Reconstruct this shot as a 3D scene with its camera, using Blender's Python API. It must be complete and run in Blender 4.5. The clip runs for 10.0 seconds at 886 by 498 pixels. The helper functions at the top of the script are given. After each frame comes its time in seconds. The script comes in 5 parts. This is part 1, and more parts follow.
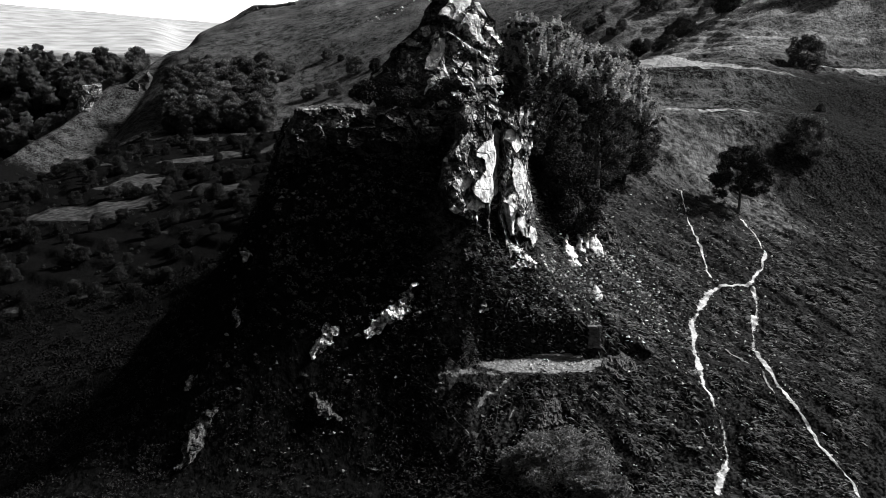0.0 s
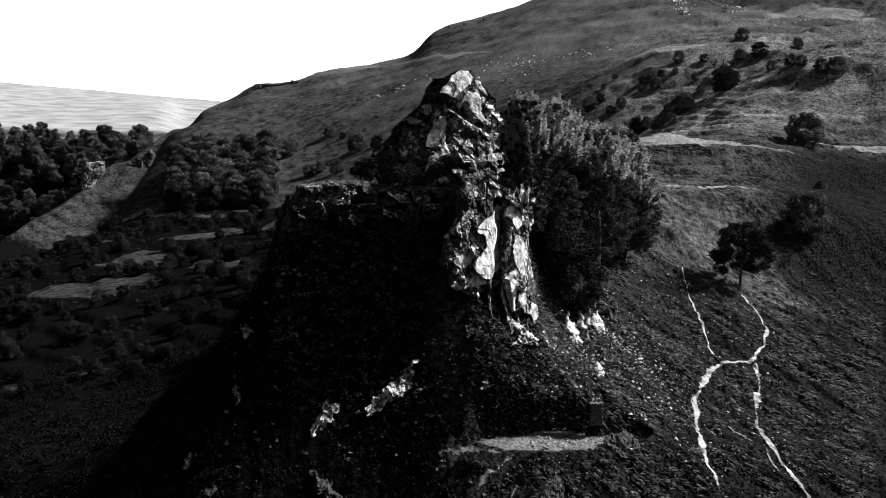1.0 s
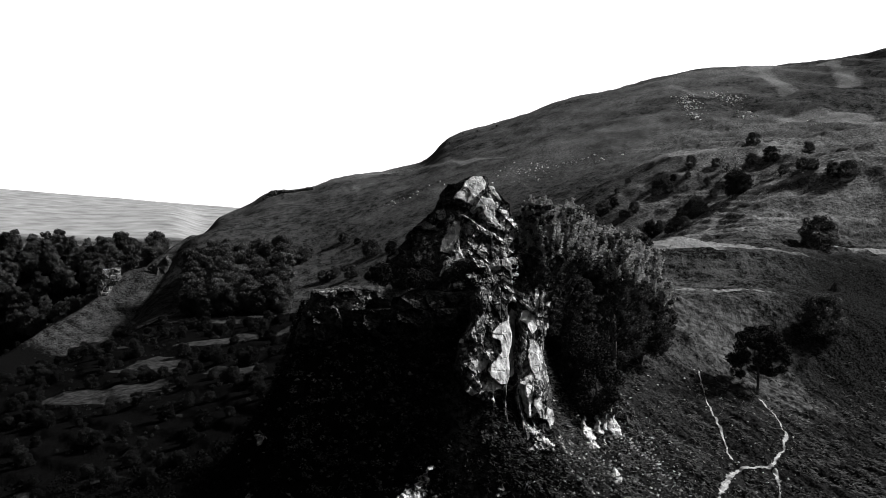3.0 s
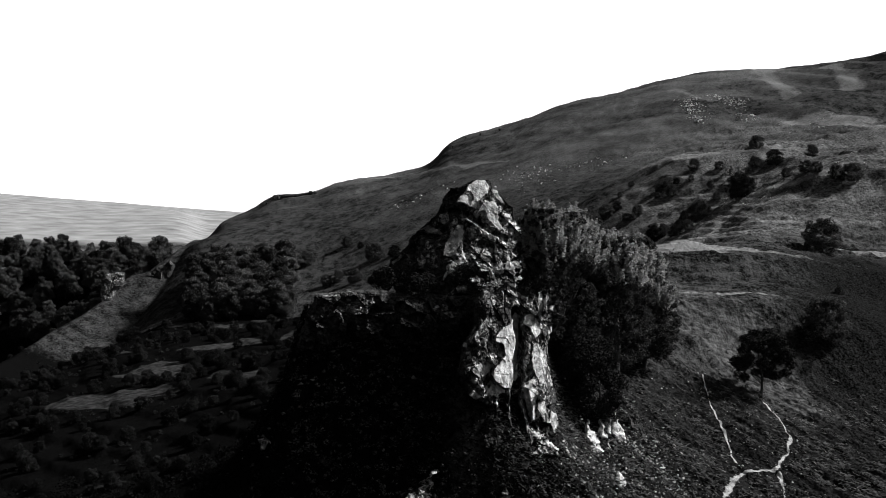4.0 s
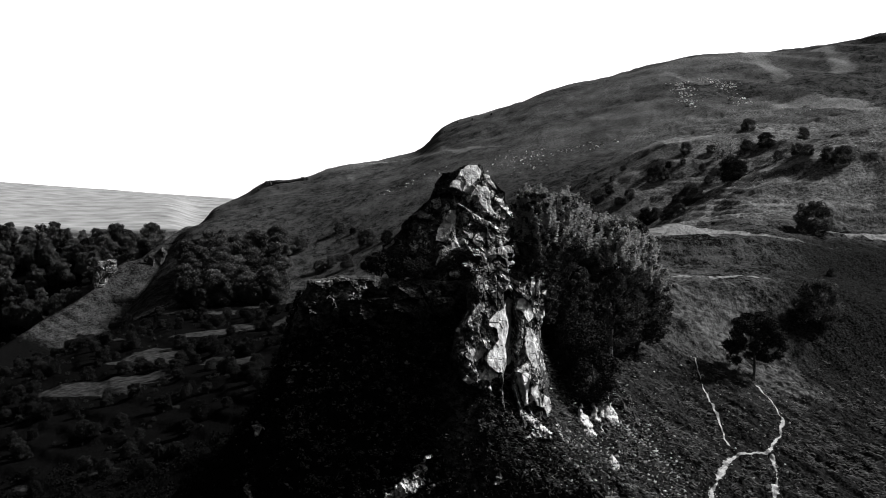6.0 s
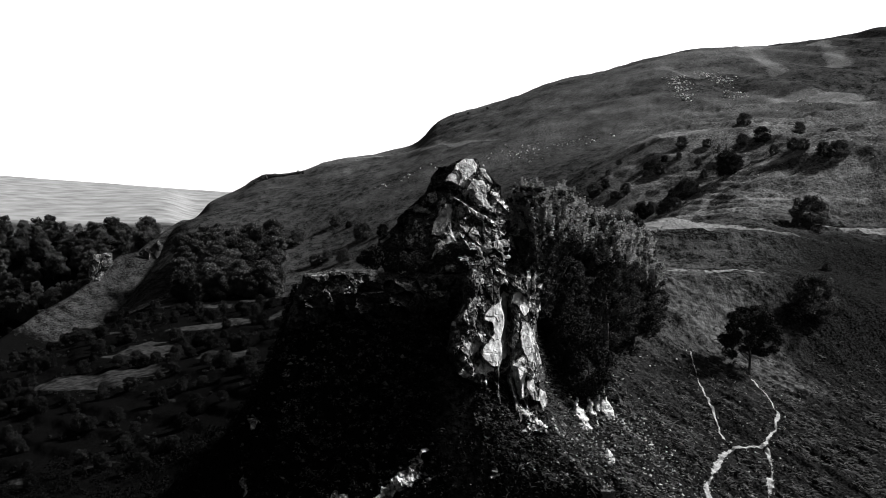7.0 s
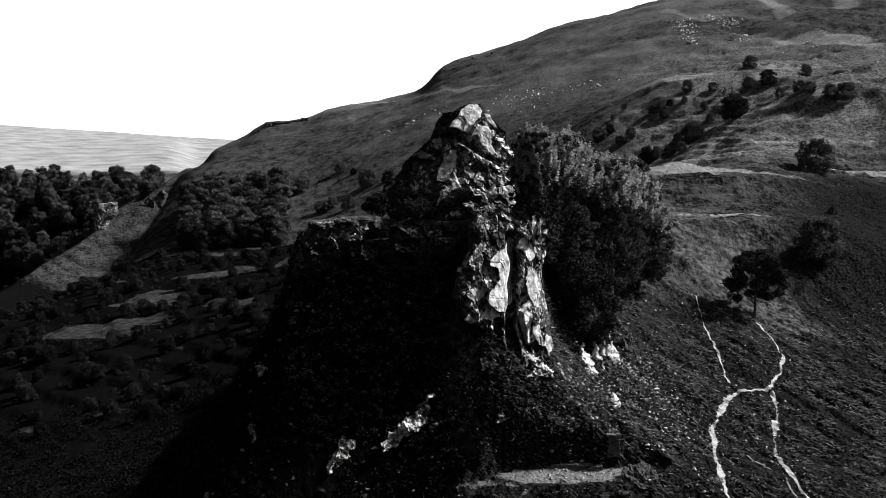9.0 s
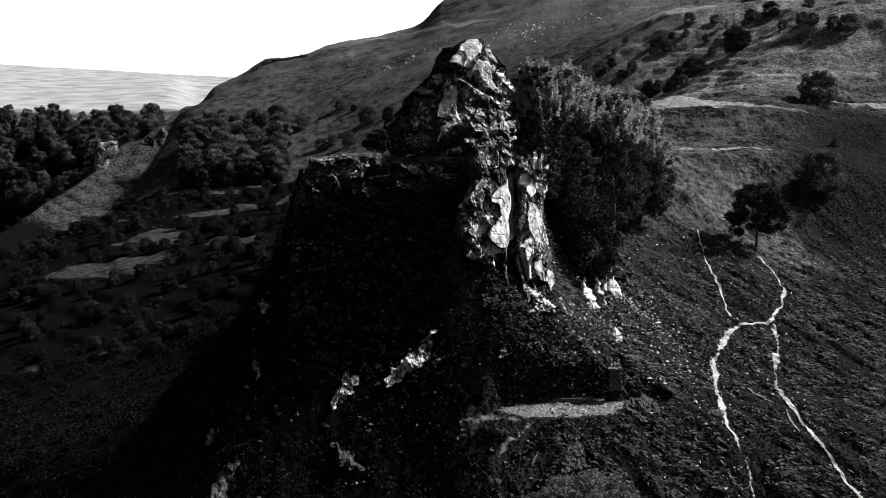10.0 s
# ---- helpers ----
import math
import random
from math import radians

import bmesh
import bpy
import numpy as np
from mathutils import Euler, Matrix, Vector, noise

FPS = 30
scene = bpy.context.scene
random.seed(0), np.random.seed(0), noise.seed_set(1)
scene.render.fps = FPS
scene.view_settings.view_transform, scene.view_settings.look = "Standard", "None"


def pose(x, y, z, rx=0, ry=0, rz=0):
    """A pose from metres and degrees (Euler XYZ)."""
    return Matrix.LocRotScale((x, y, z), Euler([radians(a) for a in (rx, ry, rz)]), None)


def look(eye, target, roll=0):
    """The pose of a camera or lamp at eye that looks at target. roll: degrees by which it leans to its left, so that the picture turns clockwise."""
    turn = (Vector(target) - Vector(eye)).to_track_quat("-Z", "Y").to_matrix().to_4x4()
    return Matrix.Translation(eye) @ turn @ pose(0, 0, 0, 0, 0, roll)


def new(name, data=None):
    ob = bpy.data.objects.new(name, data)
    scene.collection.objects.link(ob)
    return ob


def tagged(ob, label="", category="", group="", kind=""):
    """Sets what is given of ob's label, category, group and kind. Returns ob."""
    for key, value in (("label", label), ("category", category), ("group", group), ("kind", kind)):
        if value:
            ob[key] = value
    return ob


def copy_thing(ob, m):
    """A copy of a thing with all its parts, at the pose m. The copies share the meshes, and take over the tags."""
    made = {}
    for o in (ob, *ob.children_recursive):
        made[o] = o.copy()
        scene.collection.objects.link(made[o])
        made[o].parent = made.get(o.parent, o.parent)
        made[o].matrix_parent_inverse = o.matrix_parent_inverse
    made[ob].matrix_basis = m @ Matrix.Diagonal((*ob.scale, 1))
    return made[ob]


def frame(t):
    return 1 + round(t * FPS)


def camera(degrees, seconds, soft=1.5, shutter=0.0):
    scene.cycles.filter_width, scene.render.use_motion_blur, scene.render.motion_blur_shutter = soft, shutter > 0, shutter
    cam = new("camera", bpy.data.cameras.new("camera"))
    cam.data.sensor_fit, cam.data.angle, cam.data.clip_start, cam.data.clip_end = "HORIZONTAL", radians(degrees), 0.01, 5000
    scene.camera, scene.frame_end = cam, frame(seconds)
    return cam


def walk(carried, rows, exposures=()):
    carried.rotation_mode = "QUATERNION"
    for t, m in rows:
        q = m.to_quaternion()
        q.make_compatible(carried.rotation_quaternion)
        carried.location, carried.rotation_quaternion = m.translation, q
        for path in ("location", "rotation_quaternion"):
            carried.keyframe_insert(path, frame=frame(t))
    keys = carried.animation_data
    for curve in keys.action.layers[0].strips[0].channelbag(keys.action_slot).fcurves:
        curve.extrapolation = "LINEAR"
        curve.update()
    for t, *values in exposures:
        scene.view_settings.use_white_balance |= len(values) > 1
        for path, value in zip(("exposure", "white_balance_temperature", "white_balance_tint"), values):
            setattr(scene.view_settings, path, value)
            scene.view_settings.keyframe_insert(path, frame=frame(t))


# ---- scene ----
cam = camera(39.0, 10.0, soft=0.85)
EYE = 50.0
# seconds, tilt, lean and turn of a camera that hangs in one spot and only swings its view
ROWS = [
    (0.0, 80.464, -0.563, -0.892),
    (0.5, 82.119, -0.676, -0.858),
    (1.0, 83.965, -0.534, -0.846),
    (1.5, 85.680, -0.363, -0.847),
    (2.0, 86.956, -0.279, -0.602),
    (2.5, 87.964, -0.194, -0.404),
    (3.0, 88.753, -0.205, -0.200),
    (4.5, 88.939, 0.000, 0.000),
    (5.0, 88.704, 0.301, -0.249),
    (5.5, 88.416, 0.326, -0.309),
    (7.0, 87.968, 0.224, -0.592),
    (7.5, 87.681, 0.342, -0.457),
    (8.0, 87.275, 0.258, -0.424),
    (8.5, 86.571, 0.433, -0.421),
    (9.0, 85.508, 0.682, -0.375),
    (9.5, 84.170, 0.915, -0.282),
    (10.0, 82.592, 1.172, -0.358),
]
walk(cam, [(t, pose(0, 0, EYE, rx, ry, rz)) for t, rx, ry, rz in ROWS],
     [(0.0, 1.12), (1.0, 0.98), (2.5, 0.5), (4.5, 0.4), (7.0, 0.5), (8.5, 0.65), (10.0, 0.9)])

# ---- light: hazy high sun from the far right, pale sky ----
SUN_ELEVATION, SUN_BEARING = 38.0, 66.0  # degrees up; degrees to the right of straight ahead
SKY, HAZE = 0.03, 0.96
world = bpy.data.worlds.new("world")
scene.world = world
world.use_nodes = True
wn = world.node_tree.nodes
wn.clear()
sky = wn.new("ShaderNodeTexSky")
sky.sky_type, sky.sun_disc = "NISHITA", False
sky.sun_elevation, sky.sun_rotation = radians(SUN_ELEVATION), radians(SUN_BEARING)
sky.air_density, sky.dust_density, sky.ozone_density = 1.0, 4.0, 1.0
to_grey = wn.new("ShaderNodeRGBToBW")
wl = world.node_tree.links


def wmath(op, a, c=None, d=None):
    nd = wn.new("ShaderNodeMath")
    nd.operation = op
    for k, v in enumerate((a, c, d)):
        if v is None:
            continue
        if isinstance(v, (int, float)):
            nd.inputs[k].default_value = v
        else:
            wl.new(v, nd.inputs[k])
    return nd.outputs[0]


def wstep(value, lo, hi):
    nd = wn.new("ShaderNodeMapRange")
    nd.interpolation_type = "SMOOTHSTEP"
    nd.inputs["From Min"].default_value, nd.inputs["From Max"].default_value = lo, hi
    wl.new(value, nd.inputs["Value"])
    return nd.outputs[0]


# bright low haze on the sun's side of the sky, dimmer overhead and away from it
way = wn.new("ShaderNodeTexCoord")
toward = wn.new("ShaderNodeVectorMath")
toward.operation = "DOT_PRODUCT"
toward.inputs[1].default_value = (math.sin(radians(22)), math.cos(radians(22)), 0)
wl.new(way.outputs["Generated"], toward.inputs[0])
parts = wn.new("ShaderNodeSeparateXYZ")
wl.new(way.outputs["Generated"], parts.inputs[0])
low = wmath("SUBTRACT", 1.0, wstep(parts.outputs["Z"], 0.2, 0.38))
haze = wmath("MULTIPLY", low, wstep(toward.outputs["Value"], 0.4, 0.76))
wl.new(sky.outputs[0], to_grey.inputs[0])
glow = wmath("MULTIPLY_ADD", to_grey.outputs[0], SKY, wmath("MULTIPLY", haze, HAZE))
back = wn.new("ShaderNodeBackground")
back.inputs["Strength"].default_value = 1.0
wout = wn.new("ShaderNodeOutputWorld")
wl.new(glow, back.inputs["Color"])
wl.new(back.outputs[0], wout.inputs[0])
sun = new("sun", bpy.data.lights.new("sun", "SUN"))
sun.data.energy, sun.data.angle, sun.data.color = 5.0, radians(9.0), (1, 1, 1)
sb, se = radians(SUN_BEARING), radians(SUN_ELEVATION)
sun.matrix_world = look((math.sin(sb) * math.cos(se) * 300, math.cos(sb) * math.cos(se) * 300, 50 + math.sin(se) * 300), (0, 0, 50))


# ---- small tools ----
def mesh_of(name, verts, faces, mats=(), smooth_faces=True, attrs=None):
    """A mesh from arrays of corners and of equal-sided faces."""
    me = bpy.data.meshes.new(name)
    verts, faces = np.asarray(verts, np.float32), np.asarray(faces, np.int32)
    n, k = faces.shape
    me.vertices.add(len(verts))
    me.vertices.foreach_set("co", verts.ravel())
    me.loops.add(n * k)
    me.loops.foreach_set("vertex_index", faces.ravel())
    me.polygons.add(n)
    me.polygons.foreach_set("loop_start", np.arange(0, n * k, k, dtype=np.int32))
    me.polygons.foreach_set("use_smooth", np.full(n, smooth_faces))
    for key, values in (attrs or {}).items():
        a = me.attributes.new(key, "FLOAT", "POINT")
        a.data.foreach_set("value", np.asarray(values, np.float32).ravel())
    for m in mats:
        me.materials.append(m)
    me.update(calc_edges=True)
    me.validate()
    return me


def under(ob, parent):
    ob.parent = parent
    return ob


def thing(name, label, category, at=(0, 0, 0), group="", kind=""):
    ob = new(name)
    ob.matrix_basis = Matrix.Translation(at)
    return tagged(ob, label, category, group, kind)


# ---- materials (a monochrome place) ----
def material(name, dark, light, scales=(2.0, 0.3), rough=0.9, bump=0.3, bump_scale=6.0, spread=0.5, stretch=(1, 1, 1), island=0.0, bump_dist=0.05, gloss=0.0):
    """Two greys mixed by noise at two sizes, with fine relief."""
    m = bpy.data.materials.new(name)
    m.use_nodes = True
    nt = m.node_tree
    bsdf = nt.nodes["Principled BSDF"]
    bsdf.inputs["Roughness"].default_value = rough
    bsdf.inputs["Specular IOR Level"].default_value = gloss
    co = nt.nodes.new("ShaderNodeNewGeometry")
    mp = nt.nodes.new("ShaderNodeMapping")
    mp.inputs["Scale"].default_value = stretch
    nt.links.new(co.outputs["Position"], mp.inputs["Vector"])
    mixed = None
    for k, s in enumerate(scales):
        nz = nt.nodes.new("ShaderNodeTexNoise")
        nz.inputs["Scale"].default_value, nz.inputs["Detail"].default_value = s, 6
        nz.inputs["Roughness"].default_value = 0.65
        nt.links.new(mp.outputs[0], nz.inputs["Vector"])
        if mixed is None:
            mixed = nz.outputs["Fac"]
        else:
            ad = nt.nodes.new("ShaderNodeMath")
            ad.operation = "ADD"
            nt.links.new(mixed, ad.inputs[0])
            nt.links.new(nz.outputs["Fac"], ad.inputs[1])
            mixed = ad.outputs[0]
    if island:
        nt_r = co.outputs["Random Per Island"]
        mu = nt.nodes.new("ShaderNodeMath")
        mu.operation = "MULTIPLY_ADD"
        nt.links.new(nt_r, mu.inputs[0])
        mu.inputs[1].default_value = island
        nt.links.new(mixed, mu.inputs[2])
        mixed = mu.outputs[0]
    half = len(scales) * 0.5 + island * 0.5
    rg = nt.nodes.new("ShaderNodeMapRange")
    rg.inputs["From Min"].default_value, rg.inputs["From Max"].default_value = half - spread * 0.5, half + spread * 0.5
    nt.links.new(mixed, rg.inputs["Value"])
    cr = nt.nodes.new("ShaderNodeMix")
    cr.data_type = "RGBA"
    cr.inputs["A"].default_value = (dark, dark, dark, 1)
    cr.inputs["B"].default_value = (light, light, light, 1)
    nt.links.new(rg.outputs[0], cr.inputs["Factor"])
    nt.links.new(cr.outputs["Result"], bsdf.inputs["Base Color"])
    if bump:
        bz = nt.nodes.new("ShaderNodeTexNoise")
        bz.inputs["Scale"].default_value, bz.inputs["Detail"].default_value = bump_scale, 6
        nt.links.new(mp.outputs[0], bz.inputs["Vector"])
        bp = nt.nodes.new("ShaderNodeBump")
        bp.inputs["Strength"].default_value, bp.inputs["Distance"].default_value = bump, bump_dist
        nt.links.new(bz.outputs["Fac"], bp.inputs["Height"])
        nt.links.new(bp.outputs[0], bsdf.inputs["Normal"])
    m["tone"] = cr.name
    return m


def overlay(m, attr, dark, light, scale=3.0, sharp=0.35, spread=0.4, grain=2.3):
    """Lay another two-grey surface over m where the attribute says so, with a ragged edge."""
    nt = m.node_tree
    base = nt.nodes["Principled BSDF"].inputs["Base Color"]
    under_link = base.links[0].from_socket
    at = nt.nodes.new("ShaderNodeAttribute")
    at.attribute_name = attr
    co = nt.nodes.new("ShaderNodeNewGeometry")
    nz = nt.nodes.new("ShaderNodeTexNoise")
    nz.inputs["Scale"].default_value, nz.inputs["Detail"].default_value, nz.inputs["Roughness"].default_value = scale, 8, 0.7
    nt.links.new(co.outputs["Position"], nz.inputs["Vector"])
    ad = nt.nodes.new("ShaderNodeMath")
    ad.operation = "MULTIPLY_ADD"
    nt.links.new(at.outputs["Fac"], ad.inputs[0])
    ad.inputs[1].default_value = 1.0
    nt.links.new(nz.outputs["Fac"], ad.inputs[2])
    rg = nt.nodes.new("ShaderNodeMapRange")
    rg.inputs["From Min"].default_value, rg.inputs["From Max"].default_value = 1.0 - sharp / 2, 1.0 + sharp / 2
    nt.links.new(ad.outputs[0], rg.inputs["Value"])
    n2 = nt.nodes.new("ShaderNodeTexNoise")
    n2.inputs["Scale"].default_value, n2.inputs["Detail"].default_value = scale * grain, 5
    nt.links.new(co.outputs["Position"], n2.inputs["Vector"])
    own = nt.nodes.new("ShaderNodeMix")
    own.data_type = "RGBA"
    own.inputs["A"].default_value = (dark, dark, dark, 1)
    own.inputs["B"].default_value = (light, light, light, 1)
    r2 = nt.nodes.new("ShaderNodeMapRange")
    r2.inputs["From Min"].default_value, r2.inputs["From Max"].default_value = 0.5 - spread / 2, 0.5 + spread / 2
    nt.links.new(n2.outputs["Fac"], r2.inputs["Value"])
    nt.links.new(r2.outputs[0], own.inputs["Factor"])
    top = nt.nodes.new("ShaderNodeMix")
    top.data_type = "RGBA"
    nt.links.new(rg.outputs[0], top.inputs["Factor"])
    nt.links.new(under_link, top.inputs["A"])
    nt.links.new(own.outputs["Result"], top.inputs["B"])
    nt.links.new(top.outputs["Result"], base)
    return m


def translucent(m, share):
    """Let part of the light through, as thin leaves do."""
    nt = m.node_tree
    bsdf = nt.nodes["Principled BSDF"]
    tr = nt.nodes.new("ShaderNodeBsdfTranslucent")
    nt.links.new(bsdf.inputs["Base Color"].links[0].from_socket, tr.inputs["Color"])
    mx = nt.nodes.new("ShaderNodeMixShader")
    mx.inputs[0].default_value = share
    out = nt.nodes["Material Output"]
    nt.links.new(bsdf.outputs[0], mx.inputs[1])
    nt.links.new(tr.outputs[0], mx.inputs[2])
    nt.links.new(mx.outputs[0], out.inputs["Surface"])
    return m


GROUND = material("hill_grass", 0.004, 0.075, (4.5, 1.4, 0.25), bump=1.0, bump_scale=2.6, spread=0.34, bump_dist=0.22, stretch=(1.1, 0.6, 0.9))
# far plateau: distance haze put into its base colour; the bare rim shares it
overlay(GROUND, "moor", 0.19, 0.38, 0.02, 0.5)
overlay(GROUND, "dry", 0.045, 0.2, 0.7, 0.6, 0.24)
# worn tracks, and sunlit crest lines put into the grass colour
overlay(GROUND, "worn", 0.1, 0.3, 0.7, 0.4)
overlay(GROUND, "field", 0.018, 0.07, 0.25, 0.7, 0.3)
# turf, darkened also for shade between tussocks and on the right slope
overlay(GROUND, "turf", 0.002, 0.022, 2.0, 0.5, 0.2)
# scrub, set near black so that the valley's shade is in its tone
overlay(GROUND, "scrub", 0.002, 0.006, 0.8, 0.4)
overlay(GROUND, "trod", 0.09, 0.24, 2.5, 0.3)
ROCK = material("limestone", 0.003, 0.1, (3.0, 9.0), bump=0.9, bump_scale=7.0, spread=0.34, bump_dist=0.12)
overlay(ROCK, "pale", 0.16, 0.85, 2.6, 0.14, 0.34, 0.7)
LEAF_DARK = material("dark_leaves", 0.012, 0.05, (1.5,), rough=0.7, bump=0, spread=0.7, island=0.7)
LEAF = translucent(material("leaves", 0.012, 0.14, (0.8,), rough=0.65, bump=0, spread=0.9, island=0.8), 0.2)
# birch leaves in a lit and a shaded copy; saplings share the lit one
LIT_AND_SAPLING_LEAF = translucent(material("young_birch_leaves", 0.12, 0.6, (0.8,), rough=0.5, bump=0, spread=0.8, island=0.8), 0.3)
SHADED_BIRCH_LEAF = translucent(material("birch_leaves", 0.008, 0.1, (0.8,), rough=0.5, bump=0, spread=0.8, island=0.8), 0.15)
LEAF_PALE = translucent(material("pale_leaves", 0.03, 0.22, (0.8,), rough=0.65, bump=0, spread=0.9, island=0.8), 0.25)
WOOD_LEAF = translucent(material("woodland_leaves", 0.012, 0.16, (0.12, 0.5), rough=0.65, bump=0, spread=0.8, island=0.4), 0.12)
LEAF_BUSH = translucent(material("bush_leaves", 0.006, 0.05, (0.8,), rough=0.7, bump=0, spread=0.8, island=0.6), 0.12)
BRACKEN = material("bracken_leaves", 0.012, 0.1, (0.6,), rough=0.7, bump=0, spread=0.7, island=0.7)
LEAF_TREE = material("tree_leaves", 0.006, 0.07, (0.8,), rough=0.65, bump=0, spread=0.8, island=0.7)
# near-black leaves for the thicket that is added to darken the valley
LEAF_SHADE_THICKET = material("thicket_leaves", 0.003, 0.015, (0.3,), rough=0.7, bump=0, spread=0.7, island=0.6)
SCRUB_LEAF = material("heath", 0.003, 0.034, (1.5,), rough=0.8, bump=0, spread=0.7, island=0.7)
BARK = material("bark", 0.03, 0.12, (4.0, 20.0), bump=0.5, bump_scale=30, spread=0.5)
BARK_PALE = material("birch_bark", 0.05, 0.22, (3.0, 14.0), bump=0.3, bump_scale=30, spread=0.4, stretch=(1, 1, 0.4))
PATH_SOIL = material("trodden_chalk", 0.13, 0.6, (0.8, 6.0), bump=0.6, bump_scale=12, spread=0.45)


def per_object(m, low, high):
    """Let each copy be a little lighter or darker than the next."""
    nt = m.node_tree
    bsdf = nt.nodes["Principled BSDF"]
    feed = bsdf.inputs["Base Color"].links[0].from_socket
    info = nt.nodes.new("ShaderNodeObjectInfo")
    span = nt.nodes.new("ShaderNodeMapRange")
    span.inputs["To Min"].default_value, span.inputs["To Max"].default_value = low, high
    nt.links.new(info.outputs["Random"], span.inputs["Value"])
    mix = nt.nodes.new("ShaderNodeVectorMath")
    mix.operation = "SCALE"
    nt.links.new(feed, mix.inputs[0])
    nt.links.new(span.outputs[0], mix.inputs["Scale"])
    for link in list(feed.links):
        if link.to_node != mix:
            nt.links.new(mix.outputs[0], link.to_socket)
    return m


per_object(WOOD_LEAF, 0.35, 1.6)
per_object(LEAF_BUSH, 0.5, 1.5)


def ragged(m, attr, scale):
    """Let the ground show through where the wear is thin."""
    nt = m.node_tree
    at = nt.nodes.new("ShaderNodeAttribute")
    at.attribute_name = attr
    co = nt.nodes.new("ShaderNodeNewGeometry")
    nz = nt.nodes.new("ShaderNodeTexNoise")
    nz.inputs["Scale"].default_value, nz.inputs["Detail"].default_value, nz.inputs["Roughness"].default_value = scale, 7, 0.75
    nt.links.new(co.outputs["Position"], nz.inputs["Vector"])
    ad = nt.nodes.new("ShaderNodeMath")
    ad.operation = "ADD"
    nt.links.new(at.outputs["Fac"], ad.inputs[0])
    nt.links.new(nz.outputs["Fac"], ad.inputs[1])
    rg = nt.nodes.new("ShaderNodeMapRange")
    rg.inputs["From Min"].default_value, rg.inputs["From Max"].default_value = 0.93, 1.07
    nt.links.new(ad.outputs[0], rg.inputs["Value"])
    clear = nt.nodes.new("ShaderNodeBsdfTransparent")
    mx = nt.nodes.new("ShaderNodeMixShader")
    nt.links.new(rg.outputs[0], mx.inputs[0])
    nt.links.new(clear.outputs[0], mx.inputs[1])
    nt.links.new(nt.nodes["Principled BSDF"].outputs[0], mx.inputs[2])
    nt.links.new(mx.outputs[0], nt.nodes["Material Output"].inputs["Surface"])
    return m


EARTH_PALE = ragged(material("dry_earth", 0.08, 0.3, (0.8, 6.0), bump=0.6, bump_scale=12, spread=0.5), "wear", 1.6)
EARTH = ragged(material("bare_earth", 0.06, 0.2, (0.8, 6.0), bump=0.6, bump_scale=12, spread=0.5), "wear", 3.5)
ragged(PATH_SOIL, "wear", 3.5)
# darker copy of the field stone: recess shade put into its colour
WALL_STONE = material("mossy_stone", 0.02, 0.16, (2.0, 9.0), bump=0.7, bump_scale=14, spread=0.6, island=0.5)
STONE = material("field_stone", 0.15, 0.6, (2.0, 9.0), bump=0.6, bump_scale=14, spread=0.6, island=0.5)
SCREE = material("scree_stone", 0.4, 0.85, (2.0, 9.0), bump=0.5, bump_scale=10, spread=0.6, island=0.4)
STRAW = translucent(material("tussock", 0.008, 0.27, (0.35, 2.0), bump=0, spread=0.7, island=0.8), 0.2)

